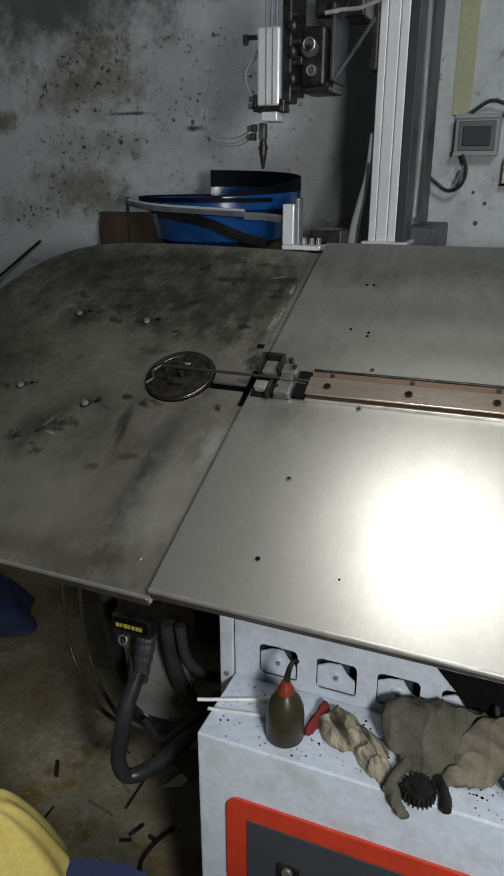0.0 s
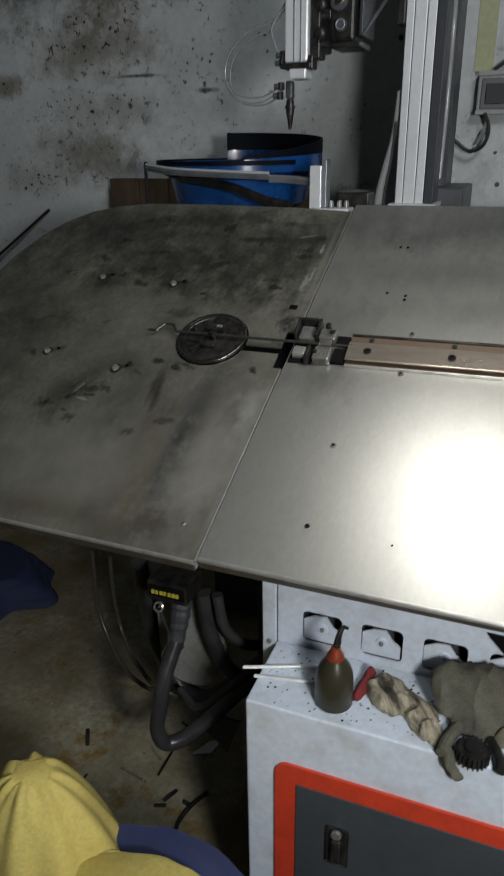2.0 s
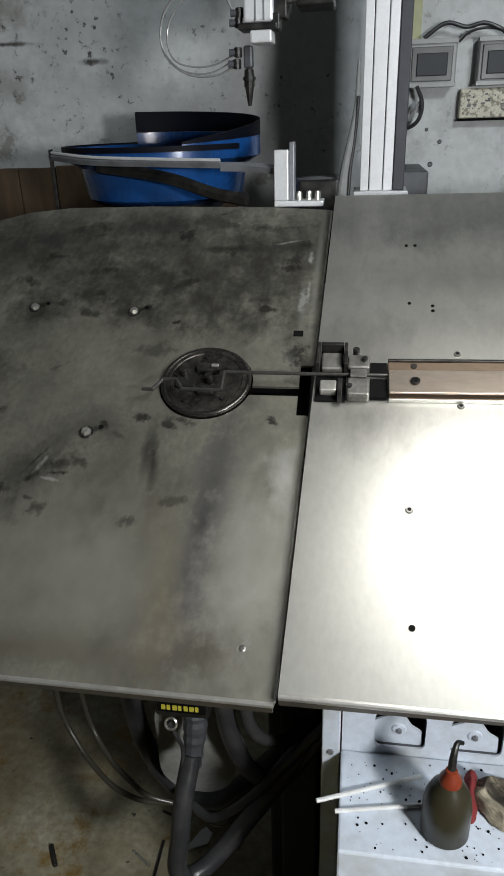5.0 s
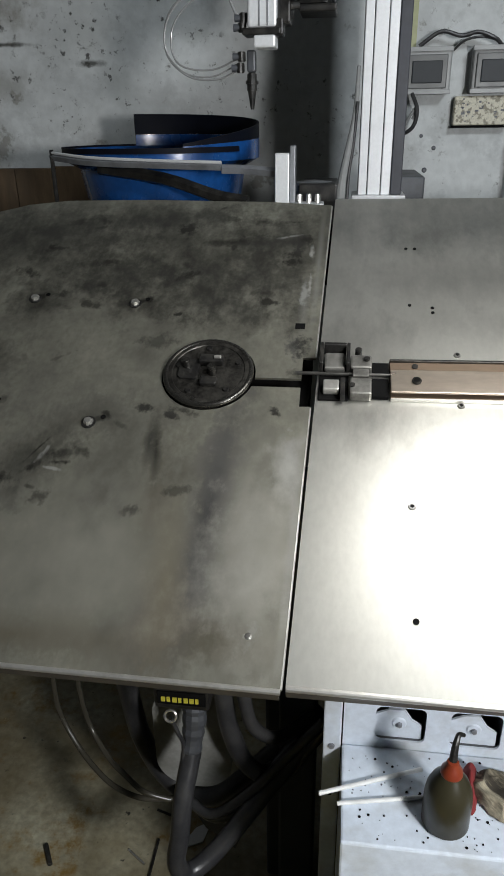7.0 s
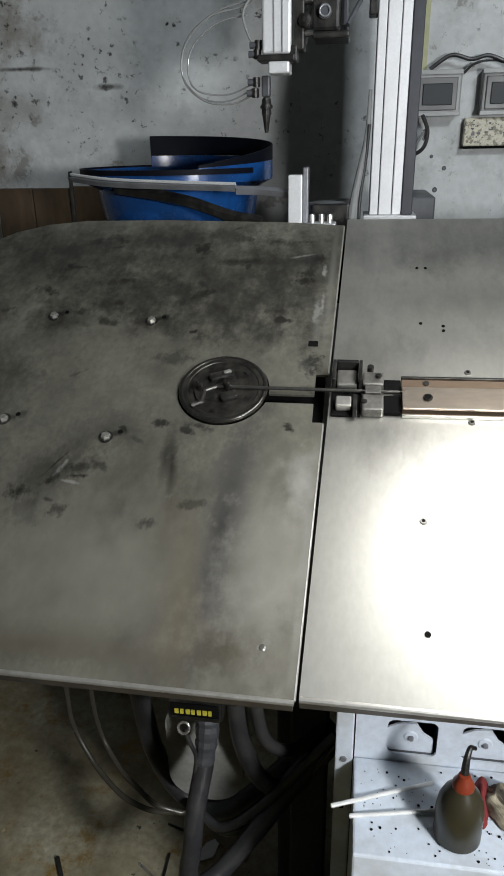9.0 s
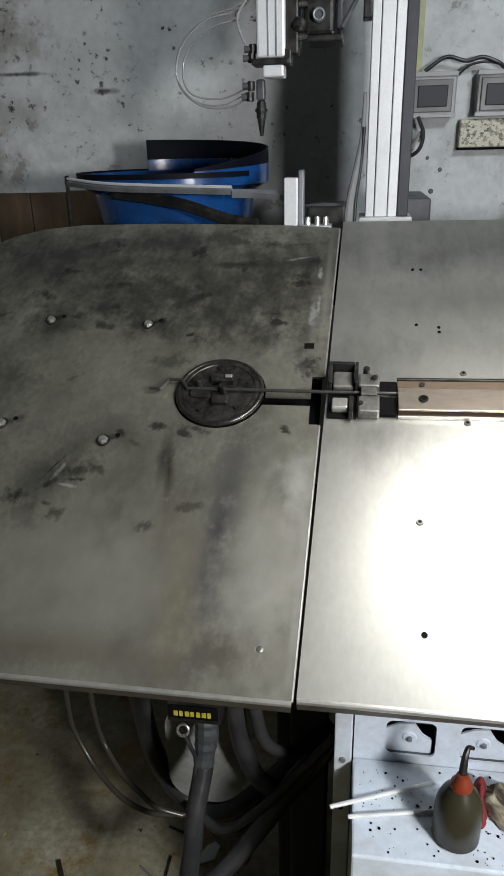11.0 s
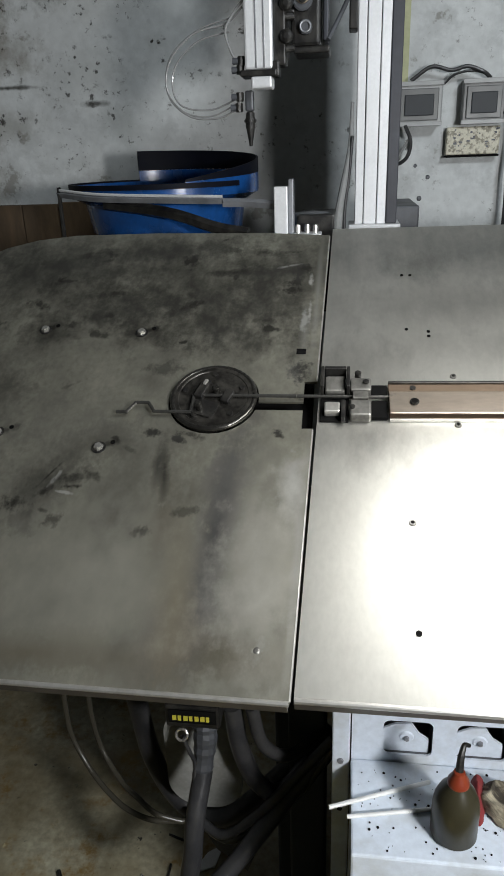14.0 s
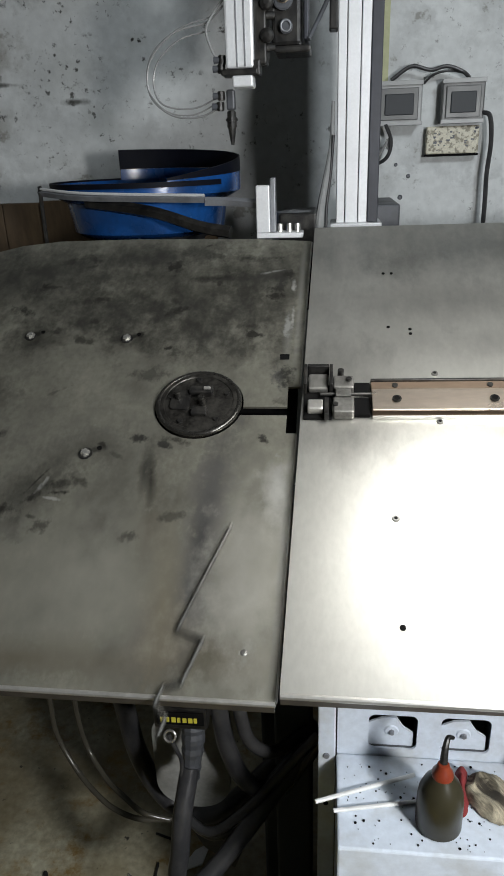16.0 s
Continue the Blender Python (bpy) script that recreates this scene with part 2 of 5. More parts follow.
for x, u, rx, ry, turn, strength in ((-0.548, 0.163, 0.05, 0.028, 8, 0.9), (-0.445, 0.242, 0.055, 0.016, 12, 0.95), (-0.391, 0.243, 0.020, 0.032, 0, 0.95), (-0.374, 0.012, 0.017, 0.026, 0, 0.9),
                                   (-0.498, 0.093, 0.050, 0.036, 0, 0.85), (-0.677, 0.153, 0.07, 0.04, 10, 0.8), (-0.697, -0.205, 0.05, 0.018, 20, 0.5), (-0.717, -0.26, 0.032, 0.034, 0, 0.45),
                                   (-0.661, -0.19, 0.030, 0.012, 5, 0.6), (-0.557, -0.165, 0.006, 0.040, 4, 0.8), (-0.575, -0.112, 0.020, 0.010, -15, 1.0), (-0.535, -0.122, 0.016, 0.009, -20, 1.0),
                                   (-0.406, -0.108, 0.010, 0.008, 0, 1.0), (-0.62, 0.31, 0.12, 0.03, 4, 0.8), (-0.80, 0.27, 0.12, 0.05, 0, 0.75), (-0.58, 0.015, 0.035, 0.022, 0, 0.6), (-0.46, 0.165, 0.03, 0.05, 0, 0.6)):
    LEFT_MARKS.append((x, u, rx, ry, turn, (0.085, 0.082, 0.073), strength))
LEFT_MARKS += [(-0.43, -0.42, 0.050, 0.026, 0, (0.17, 0.15, 0.105), 0.9), (-0.50, -0.40, 0.035, 0.05, 0, (0.26, 0.23, 0.20), 0.7), (-0.653, -0.43, 0.10, 0.022, 2, (0.20, 0.165, 0.10), 0.7),
               (-0.379, -0.195, 0.016, 0.040, 0, (0.66, 0.65, 0.60), 0.9), (-0.378, 0.12, 0.008, 0.03, 0, (0.6, 0.6, 0.56), 0.9), (-0.402, -0.413, 0.007, 0.005, 0, (0.7, 0.69, 0.65), 0.7), (-0.500, -0.36, 0.022, 0.09, 3, (0.30, 0.25, 0.15), 0.8), (-0.535, -0.27, 0.012, 0.05, 0, (0.16, 0.13, 0.085), 0.6),
               # first two: broad pale patches, the front's brighter light put into the colour
               (-0.60, -0.34, 0.14, 0.10, 0, (0.62, 0.60, 0.51), 0.6), (-0.41, -0.33, 0.035, 0.10, 0, (0.66, 0.64, 0.57), 0.7), (-0.72, -0.10, 0.16, 0.05, 0, (0.30, 0.29, 0.25), 0.5)]
for i in range(34):
    LEFT_MARKS.append((random.uniform(-0.88, -0.37), random.uniform(-0.36, 0.34), random.uniform(0.006, 0.035), random.uniform(0.004, 0.014), random.uniform(-35, 35), OIL, random.uniform(0.35, 0.8)))
RIGHT_MARKS = [(-0.29, -0.11, 0.06, 0.05, 0, (0.22, 0.21, 0.19), 0.6), (-0.30, 0.02, 0.07, 0.05, 0, (0.24, 0.23, 0.21), 0.5), (-0.05, 0.30, 0.35, 0.07, 3, (0.20, 0.20, 0.19), 0.55),
               (-0.10, 0.16, 0.22, 0.045, 4, (0.27, 0.26, 0.24), 0.5), (-0.20, 0.26, 0.05, 0.03, 10, (0.20, 0.20, 0.18), 0.5), (0.10, 0.07, 0.3, 0.03, 2, (0.3, 0.29, 0.27), 0.5)]


STEEL_L = marked(mat("grimy_steel", (0.49, 0.475, 0.39), 0.38, 0.8, (0.15, 0.145, 0.123), 0.8, 8.0, 0.07, 0.05, 120, threshold=(0.36, 0.68), stretch=(1, 0.7, 1)), LEFT_MARKS)
STEEL_R = marked(mat("brushed_steel", (0.61, 0.60, 0.55), 0.41, 0.9, (0.42, 0.41, 0.375), 0.5, 5.0, 0.03, 0.05, 140, rough_var=0.05, stretch=(1, 0.5, 1)), RIGHT_MARKS)


def wall_material(name, colour, stain_at):
    """Whitewashed plaster: soft dirt, soot patches round given places, dark flecks."""
    m, nt, b, mix, ramp, noise_node, mp, out = mat(name, colour, 0.85, 0.0, tuple(c * 0.62 for c in colour), 0.55, 1.7, 0.05, 0.35, 45)
    fleck, where = noise_node(34.0, 6.0, 0.75), noise_node(3.2, 3.0, 0.6)
    both = nt.nodes.new("ShaderNodeMath")
    both.operation = "MULTIPLY"
    nt.links.new(ramp(fleck.outputs[0], 0.60, 0.66), both.inputs[0])
    nt.links.new(ramp(where.outputs[0], 0.44, 0.58), both.inputs[1])
    out = mix(both.outputs[0], out, (0.16, 0.16, 0.15))
    chip = noise_node(14.0, 7.0, 0.8)
    out = mix(ramp(chip.outputs[0], 0.625, 0.67), out, (0.09, 0.09, 0.085))
    patch = noise_node(5.5, 6.0, 0.7)
    out = mix(ramp(patch.outputs[0], 0.52, 0.60), out, tuple(c * 0.80 for c in colour))
    out = mix(ramp(patch.outputs[0], 0.62, 0.66), out, (0.30, 0.30, 0.28))
    link = nt.links.new
    co = nt.nodes.new("ShaderNodeTexCoord")
    cloud, dots = noise_node(9.0, 8.0, 0.72), noise_node(52.0, 4.0, 0.62)
    for (x, z, rx, rz, strength, specks, stain) in stain_at:
        at = nt.nodes.new("ShaderNodeMapping")
        at.vector_type = "POINT"
        at.inputs["Location"].default_value = (-x / rx, 0, -z / rz)
        at.inputs["Scale"].default_value = (1 / rx, 0.0, 1 / rz)
        link(in_turn(nt, out, co), at.inputs["Vector"])
        dist = nt.nodes.new("ShaderNodeVectorMath")
        dist.operation = "LENGTH"
        link(at.outputs[0], dist.inputs[0])
        add = nt.nodes.new("ShaderNodeMath")
        add.operation = "MULTIPLY_ADD"
        add.inputs[1].default_value = 2.4
        link(cloud.outputs[0], add.inputs[0])
        link(dist.outputs["Value"], add.inputs[2])
        for source, near, far, amount, paint in ((add.outputs[0], 1.30, 2.30, strength, stain), (dots.outputs[0], 0.66, 0.58, specks, (0.035, 0.033, 0.028))):
            inv = nt.nodes.new("ShaderNodeMapRange")
            inv.interpolation_type = "SMOOTHSTEP"
            inv.inputs[1].default_value, inv.inputs[2].default_value, inv.inputs[3].default_value, inv.inputs[4].default_value = near, far, amount, 0.0
            link(source, inv.inputs[0])
            fac = inv.outputs[0]
            if paint != stain:
                f = nt.nodes.new("ShaderNodeMath")
                f.operation = "MULTIPLY"
                link(fac, f.inputs[0])
                link(ramp(add.outputs[0], 2.2, 1.8), f.inputs[1])
                fac = f.outputs[0]
            out = mix(fac, out, paint)
    link(out, b.inputs["Base Color"])
    return m


SOOT, UMBER, DAMP = (0.060, 0.060, 0.052), (0.150, 0.130, 0.095), (0.33, 0.345, 0.32)
WALL = wall_material("whitewashed_plaster", (0.63, 0.65, 0.645),
                     [(-1.50, 1.9, 0.493, 0.189, 0.85, 0.3, SOOT), (-1.05, 1.94, 0.3, 0.08, 0.6, 0.3, SOOT), (-1.43, 1.66, 0.29, 0.123, 0.75, 1.0, UMBER), (-1.36, 1.76, 0.174, 0.0725, 0.5, 0.9, UMBER),
                      (-1.27, 1.57, 0.1, 0.008, 1.0, 0.5, SOOT), (-1.79, 1.55, 0.087, 0.0508, 0.8, 1.0, UMBER), (-1.52, 1.48, 0.232, 0.0725, 0.25, 1.0, UMBER), (-1.32, 1.47, 0.174, 0.0653, 0.4, 0.9, UMBER),
                      (-1.47, 1.33, 0.261, 0.123, 0.8, 0.6, UMBER), (-1.74, 1.25, 0.232, 0.0725, 0.35, 1.0, UMBER), (-1.00, 1.76, 0.16, 0.06, 0.15, 0.9, UMBER), (-1.03, 1.6, 0.14, 0.09, 0.25, 0.9, DAMP),
                      (-0.95, 1.47, 0.1, 0.05, 0.3, 0.8, DAMP), (-1.02, 1.52, 0.05, 0.01, 0.9, 0.4, SOOT), (-0.72, 1.58, 0.07, 0.03, 0.3, 0.7, DAMP), (-1.09, 1.37, 0.05, 0.03, 0.2, 0.9, DAMP), (-0.84, 1.66, 0.05, 0.03, 0.2, 1.0, DAMP)])
def floor_material():
    """Oil-soaked concrete: broad brown soaking, rusty patches, pale scuffs and black grit."""
    m, nt, b, mix, ramp, noise_node, mp, out = mat("oily_concrete", (0.38, 0.355, 0.255), 0.40, 0.0, (0.155, 0.12, 0.056), 0.9, 4.0, 0.18, 0.6, 55, threshold=(0.36, 0.64))

    def both(a, c):
        x = nt.nodes.new("ShaderNodeMath")
        x.operation = "MULTIPLY"
        nt.links.new(a, x.inputs[0])
        nt.links.new(c, x.inputs[1])
        return x.outputs[0]

    rusty, scuff, grit = noise_node(7.5, 6.0, 0.7), noise_node(26.0, 8.0, 0.75), noise_node(48.0, 4.0, 0.6)
    out = mix(both(ramp(rusty.outputs[0], 0.52, 0.62), ramp(scuff.outputs[0], 0.38, 0.55)), out, (0.20, 0.125, 0.035))
    out = mix(both(ramp(scuff.outputs[0], 0.62, 0.67), ramp(rusty.outputs[0], 0.45, 0.6)), out, (0.46, 0.40, 0.24))
    out = mix(both(ramp(grit.outputs[0], 0.64, 0.68), ramp(rusty.outputs[0], 0.50, 0.42)), out, (0.03, 0.027, 0.02))
    nt.links.new(out, b.inputs["Base Color"])
    return m


FLOOR = floor_material()
# unseen ceiling and side walls: added dark so that little light bounces back
CEILING = simple("grey_ceiling", (0.22, 0.22, 0.22), 0.9)
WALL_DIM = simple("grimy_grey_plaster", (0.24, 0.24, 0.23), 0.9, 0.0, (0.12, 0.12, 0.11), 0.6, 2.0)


# ---- building blocks ----
def part(name, bm, material, parent=None, label="", m=None):
    me = bpy.data.meshes.new(name)
    bmesh.ops.recalc_face_normals(bm, faces=bm.faces)
    bm.to_mesh(me)
    bm.free()
    me.materials.append(material)
    ob = new(name, me)
    if m is not None:
        ob.matrix_basis = m
    if parent:
        ob.parent = parent
    if label:
        ob["label"] = label
    return ob


def smooth(ob, angle=40):
    for p in ob.data.polygons:
        p.use_smooth = True
    ob.data.set_sharp_from_angle(angle=radians(angle))
    return ob


def box(x0, x1, y0, y1, z0, z1, bevel=0.0, bm=None, seg=2):
    bm = bm or bmesh.new()
    r = bmesh.ops.create_cube(bm, size=1, matrix=Matrix.Translation(((x0 + x1) / 2, (y0 + y1) / 2, (z0 + z1) / 2)) @ Matrix.Diagonal((x1 - x0, y1 - y0, z1 - z0, 1)))
    if bevel:
        bmesh.ops.bevel(bm, geom=list({e for v in r["verts"] for e in v.link_edges}), offset=bevel, segments=seg, affect="EDGES", profile=0.5)
    return bm


def cyl(x, y, z0, z1, r, r2=None, n=24, bevel=0.0, bm=None, turn=None):
    """An upright cylinder or cone frustum; turn places it otherwise."""
    bm = bm or bmesh.new()
    m = Matrix.Translation((x, y, (z0 + z1) / 2))
    if turn is not None:
        m = turn @ m
    q = bmesh.ops.create_cone(bm, cap_ends=True, segments=n, radius1=r, radius2=r if r2 is None else r2, depth=z1 - z0, matrix=m)
    if bevel:
        ed = [e for e in {e for v in q["verts"] for e in v.link_edges} if any(len(f.verts) > 4 for f in e.link_faces)]
        bmesh.ops.bevel(bm, geom=ed, offset=bevel, segments=2, affect="EDGES")
    return bm


def lathe(profile, n=40, bm=None, m=Matrix()):
    """Turned body from (radius, height) pairs."""
    bm = bm or bmesh.new()
    rings = []
    for r, z in profile:
        rings.append([bm.verts.new(m @ Vector((r * math.cos(2 * math.pi * i / n), r * math.sin(2 * math.pi * i / n), z))) for i in range(n)])
    for a, c in zip(rings, rings[1:]):
        for i in range(n):
            bm.faces.new((a[i], a[(i + 1) % n], c[(i + 1) % n], c[i]))
    for ring in (rings[0], rings[-1]):
        bm.faces.new(ring)
    return bm


def spline(points, steps=8):
    """Catmull-Rom through the points."""
    p = [Vector(q) for q in points]
    p = [2 * p[0] - p[1]] + p + [2 * p[-1] - p[-2]]
    out = []
    for i in range(1, len(p) - 2):
        for k in range(steps):
            t = k / steps
            out.append(0.5 * (2 * p[i] + (p[i + 1] - p[i - 1]) * t + (2 * p[i - 1] - 5 * p[i] + 4 * p[i + 1] - p[i + 2]) * t * t + (3 * p[i] - p[i - 1] - 3 * p[i + 1] + p[i + 2]) * t ** 3))
    return out + [p[-2]]


def tube(points, r, n=10, steps=8, bm=None, taper=None):
    bm = bm or bmesh.new()
    pts = spline(points, steps) if steps else [Vector(q) for q in points]
    up, rings = Vector((0.13, 0.31, 0.94)), []
    for i, q in enumerate(pts):
        d = (pts[min(i + 1, len(pts) - 1)] - pts[max(i - 1, 0)]).normalized()
        a = d.cross(up).normalized()
        c = a.cross(d).normalized()
        up = c
        rr = r * (taper(i / (len(pts) - 1)) if taper else 1)
        rings.append([bm.verts.new(q + rr * (a * math.cos(2 * math.pi * k / n) + c * math.sin(2 * math.pi * k / n))) for k in range(n)])
    for a, c in zip(rings, rings[1:]):
        for k in range(n):
            bm.faces.new((a[k], a[(k + 1) % n], c[(k + 1) % n], c[k]))
    bm.faces.new(rings[0])
    bm.faces.new(rings[-1])
    return bm


def slab(outline, z0, z1, bm=None):
    """A plate from an outline in x, y."""
    bm = bm or bmesh.new()
    f = bm.faces.new([bm.verts.new((x, y, z1)) for x, y in outline])
    g = bmesh.ops.extrude_face_region(bm, geom=[f])
    for v in g["geom"]:
        if isinstance(v, bmesh.types.BMVert):
            v.co.z = z0
    bmesh.ops.triangulate(bm, faces=[f for f in bm.faces if len(f.verts) > 4])
    return bm


def rounded_plan(x0, x1, z0, z1, r, n=8):
    """Outline of a rectangle with rounded corners."""
    out = []
    for cx, cz, a0 in ((x1 - r, z1 - r, 0), (x0 + r, z1 - r, 90), (x0 + r, z0 + r, 180), (x1 - r, z0 + r, 270)):
        out += [(cx + r * math.cos(radians(a0 + 90 * k / n)), cz + r * math.sin(radians(a0 + 90 * k / n))) for k in range(n + 1)]
    return out


def thing(name, m, label, category, group="", kind=""):
    ob = new(name)
    ob.empty_display_size = 0.05
    ob.matrix_basis = m
    return tagged(ob, label, category, group, kind)


def single(name, bm, material, label, category, group="", kind="", m=None):
    return tagged(part(name, bm, material, None, "", m), label, category, group, kind)


SLOPE = 27.9
TABLE = pose(0, 1.033, 1.075, SLOPE, 0, 0)          # x along the rail, y up the slope, z off the sheet


# ---- the room ----
WALL_Y = 2.15
single("floor", box(-2.6, 2.2, -2.2, 2.4, -0.1, 0), FLOOR, "oil-stained brown concrete workshop floor", "floor", kind="structure")
single("wall_north", box(-2.6, 2.2, WALL_Y, WALL_Y + 0.2, 0, 2.8), WALL, "dirty whitewashed plaster wall with soot stains", "wall", kind="structure")
single("wall_west", box(-2.6, -2.4, -2.0, WALL_Y, 0, 2.8), WALL_DIM, "unseen grey plaster wall, darkened to lower bounced light", "wall", kind="structure")
single("wall_east", box(2.0, 2.2, -2.0, WALL_Y, 0, 2.8), WALL_DIM, "unseen grey plaster wall, darkened to lower bounced light", "wall", kind="structure")
single("wall_south", box(-2.4, 2.0, -2.2, -2.0, 0, 2.8), WALL_DIM, "unseen grey plaster wall, darkened to lower bounced light", "wall", kind="structure")
single("ceiling", box(-2.6, 2.2, -2.2, 2.4, 2.8, 2.9), CEILING, "unseen grey workshop ceiling, darkened to lower bounced light", "ceiling", kind="structure")

# ---- right table ----
right_table = thing("feed_table", TABLE, "sloping brushed steel sheet work table with front lip", "work table")
part("sheet", slab([(-0.3595, -0.462), (0.75, -0.470), (0.75, 0.375), (-0.340, 0.365)], -0.004, 0.0), STEEL_R, right_table)
part("front_lip", box(-0.3595, 0.75, -0.466, -0.461, -0.018, -0.003, 0.001), UNDERFOLD, right_table, "folded steel lip, its shade put into the brown colour")
part("front_bead", tube([(-0.3590, -0.4625, -0.0016), (0.75, -0.4705, -0.0016)], 0.0034, 10, 1), LIP, right_table, "rounded bright folded edge")
part("side_lip", slab([(-0.3595, -0.46), (-0.3575, -0.46), (-0.338, 0.365), (-0.340, 0.365)], -0.02, -0.0045), LIP, right_table)


def screw(parent, x, u, r=0.0048, h=0.0022, material=SILVER, name="screw"):
    ob = part(name, cyl(x, u, 0.0, h, r, r * 0.8, 16), material, parent)
    part("socket", cyl(x, u, h - 0.0002, h + 0.0003, r * 0.5, None, 6), DARK, ob)
    return ob


def hole(parent, x, u, r=0.004):
    return part("hole", cyl(x, u, 0.0002, 0.0012, r, None, 16), DARK, parent, "dark drilled hole")


hole(right_table, -0.231, -0.384, 0.0034)
for x, u in ((-0.231, -0.245), (-0.165, -0.090), (-0.164, 0.0), (0.06, -0.095), (0.06, 0.003)):
    screw(right_table, x, u)
hole(right_table, -0.118, -0.390, 0.0016)
for x, u in ((-0.226, 0.230), (-0.213, 0.230), (-0.224, 0.099), (-0.192, 0.094), (-0.192, 0.084)):
    hole(right_table, x, u, 0.0025)

# ---- left table, which lifts ----
left_table = thing("bending_table", TABLE, "grimy stained sloping steel bending table with tool disc", "work table")
DX, DU, DR = -0.498, -0.047, 0.0625
slot0, slot1 = DU - 0.020, DU - 0.004
ang0, ang1 = math.asin((slot0 - DU) / (DR + 0.002)), math.asin((slot1 - DU) / (DR + 0.002))
arc = [(DX + (DR + 0.002) * math.cos(a), DU + (DR + 0.002) * math.sin(a)) for a in np.linspace(ang0, ang1 - 2 * math.pi, 60)]
plate = [(-0.3635, -0.466), (-0.3555, -0.10), (-0.371, -0.10), (-0.371, slot0)] + arc + [(-0.371, slot1), (-0.371, -0.012), (-0.3535, -0.012),
         (-0.345, 0.347), (-0.45, 0.357), (-0.66, 0.364), (-0.81, 0.362), (-0.88, 0.350), (-0.935, 0.327), (-0.978, 0.290), (-1.015, 0.235), (-1.043, 0.155), (-1.058, 0.05), (-1.06, -0.459)]
part("sheet", slab(plate, -0.004, 0.0), STEEL_L, left_table)
part("front_lip", slab([(-0.366, -0.469), (-0.366, -0.4665), (-1.06, -0.4595), (-1.06, -0.462)], -0.020, -0.003), UNDERFOLD, left_table, "folded steel lip, its shade put into the brown colour")
part("side_lip", slab([(-0.3665, -0.465), (-0.3685, -0.465), (-0.3605, -0.102), (-0.3585, -0.102)], -0.022, -0.0045), LIP, left_table)
part("front_bead", tube([(-0.3645, -0.4665, -0.0018), (-1.06, -0.4595, -0.0018)], 0.0032, 10, 1), LIP, left_table, "rounded bright folded edge")
part("side_bead", tube([(-0.3640, -0.4645, -0.0014), (-0.3562, -0.102, -0.0014)], 0.0016, 10, 1), LIP, left_table, "rounded worn sheet edge")
part("side_bead", tube([(-0.3540, -0.010, -0.0016), (-0.3455, 0.345, -0.0016)], 0.0017, 10, 1), LIP, left_table)
part("well", box(-0.575, -0.36, -0.125, 0.03, -0.060, -0.030), DARK, left_table, "dark well under the tool disc")
disc = part("tool_disc", lathe([(0.001, -0.010), (DR - 0.0045, -0.010), (DR - 0.0045, 0.0062), (DR - 0.012, 0.0062), (DR - 0.013, 0.0050), (0.001, 0.0050)], 64), DISK, left_table,
            "dark oily steel tool disc", pose(DX, DU, 0))
smooth(disc, 30)
smooth(part("disc_rim", tube([((DR - 0.0040) * math.cos(a), (DR - 0.0040) * math.sin(a), 0.0030) for a in np.linspace(0, 2 * math.pi, 73)], 0.0042, 12, 0), RIM, disc, "worn bright rim of the disc"), 60)
pin_block = part("pin_block", box(-0.014, 0.020, 0.010, 0.024, 0.005, 0.015, 0.002), BLACK, disc)
part("bright_insert", box(0.007, 0.017, 0.014, 0.019, 0.0152, 0.0185, 0.001), LIP, pin_block, "bright polished insert")
part("forming_pin", cyl(0.006, -0.003, 0.005, 0.020, 0.0055, None, 20, 0.001), RIM, disc, "worn forming pin")
part("bending_pin", cyl(-0.030, 0.006, 0.005, 0.021, 0.0050, None, 20, 0.001), RIM, disc, "worn bending pin")
part("backing_block", box(-0.008, 0.015, -0.028, -0.014, 0.005, 0.012, 0.002), BLACK, disc)
part("key_plate", slab(rounded_plan(-0.040, -0.012, -0.016, 0.020, 0.006), 0.0052, 0.0085), BLACK, disc, "oily key plate")
for a in range(5):
    part("set_screw", cyl(0.043 * math.cos(a * 1.26 + 0.4), 0.043 * math.sin(a * 1.26 + 0.4), 0.005, 0.0075, 0.0042, 0.0036, 12), BLACK, disc)
for x, u in ((-0.793, 0.100), (-0.632, 0.093), (-0.645, -0.140), (-0.800, -0.116)):
    b = part("bolt", cyl(x, u, 0, 0.006, 0.0075, 0.006, 6, 0.001), BOLT, left_table, "bright hex bolt in oily washer")
    part("washer", cyl(x, u, 0, 0.0012, 0.010, None, 20), BLACK, b)
    part("spare_hole", cyl(x + 0.018, u + 0.010, 0.0002, 0.001, 0.0035, None, 12), DARK, left_table)
part("square_hole", box(-0.386, -0.372, 0.045, 0.056, 0.0002, 0.001), DARK, left_table)
part("weld_spot", cyl(-0.402, -0.413, 0, 0.001, 0.004, 0.002, 12), SILVER, left_table)

# ---- guide rail and clamp ----
rail = thing("guide_rail", TABLE @ pose(-0.25, 0, 0, 0, 0, 0.8) @ pose(0.25, 0, 0), "bronze-coloured wire guide rail bolted along the table", "guide rail")
part("base_plate", box(-0.255, 0.75, -0.0835, -0.022, 0.0, 0.004, 0.001), BRONZE_D, rail)
part("rear_strip", box(-0.255, 0.75, -0.041, -0.024, 0.0042, 0.0085, 0.001), BRONZE_D, rail, "darker rear strip")
part("rear_edge", box(-0.255, 0.75, -0.0238, -0.020, 0.0, 0.011, 0.0008), DISK, rail, "dark oily rear edge")
part("inner_strip", box(-0.255, 0.75, -0.0448, -0.0418, 0.0042, 0.0115, 0.0005), BRONZE_D, rail)
part("cover_plate", box(-0.255, 0.75, -0.0825, -0.0435, 0.0118, 0.0150, 0.0010), BRONZE, rail)
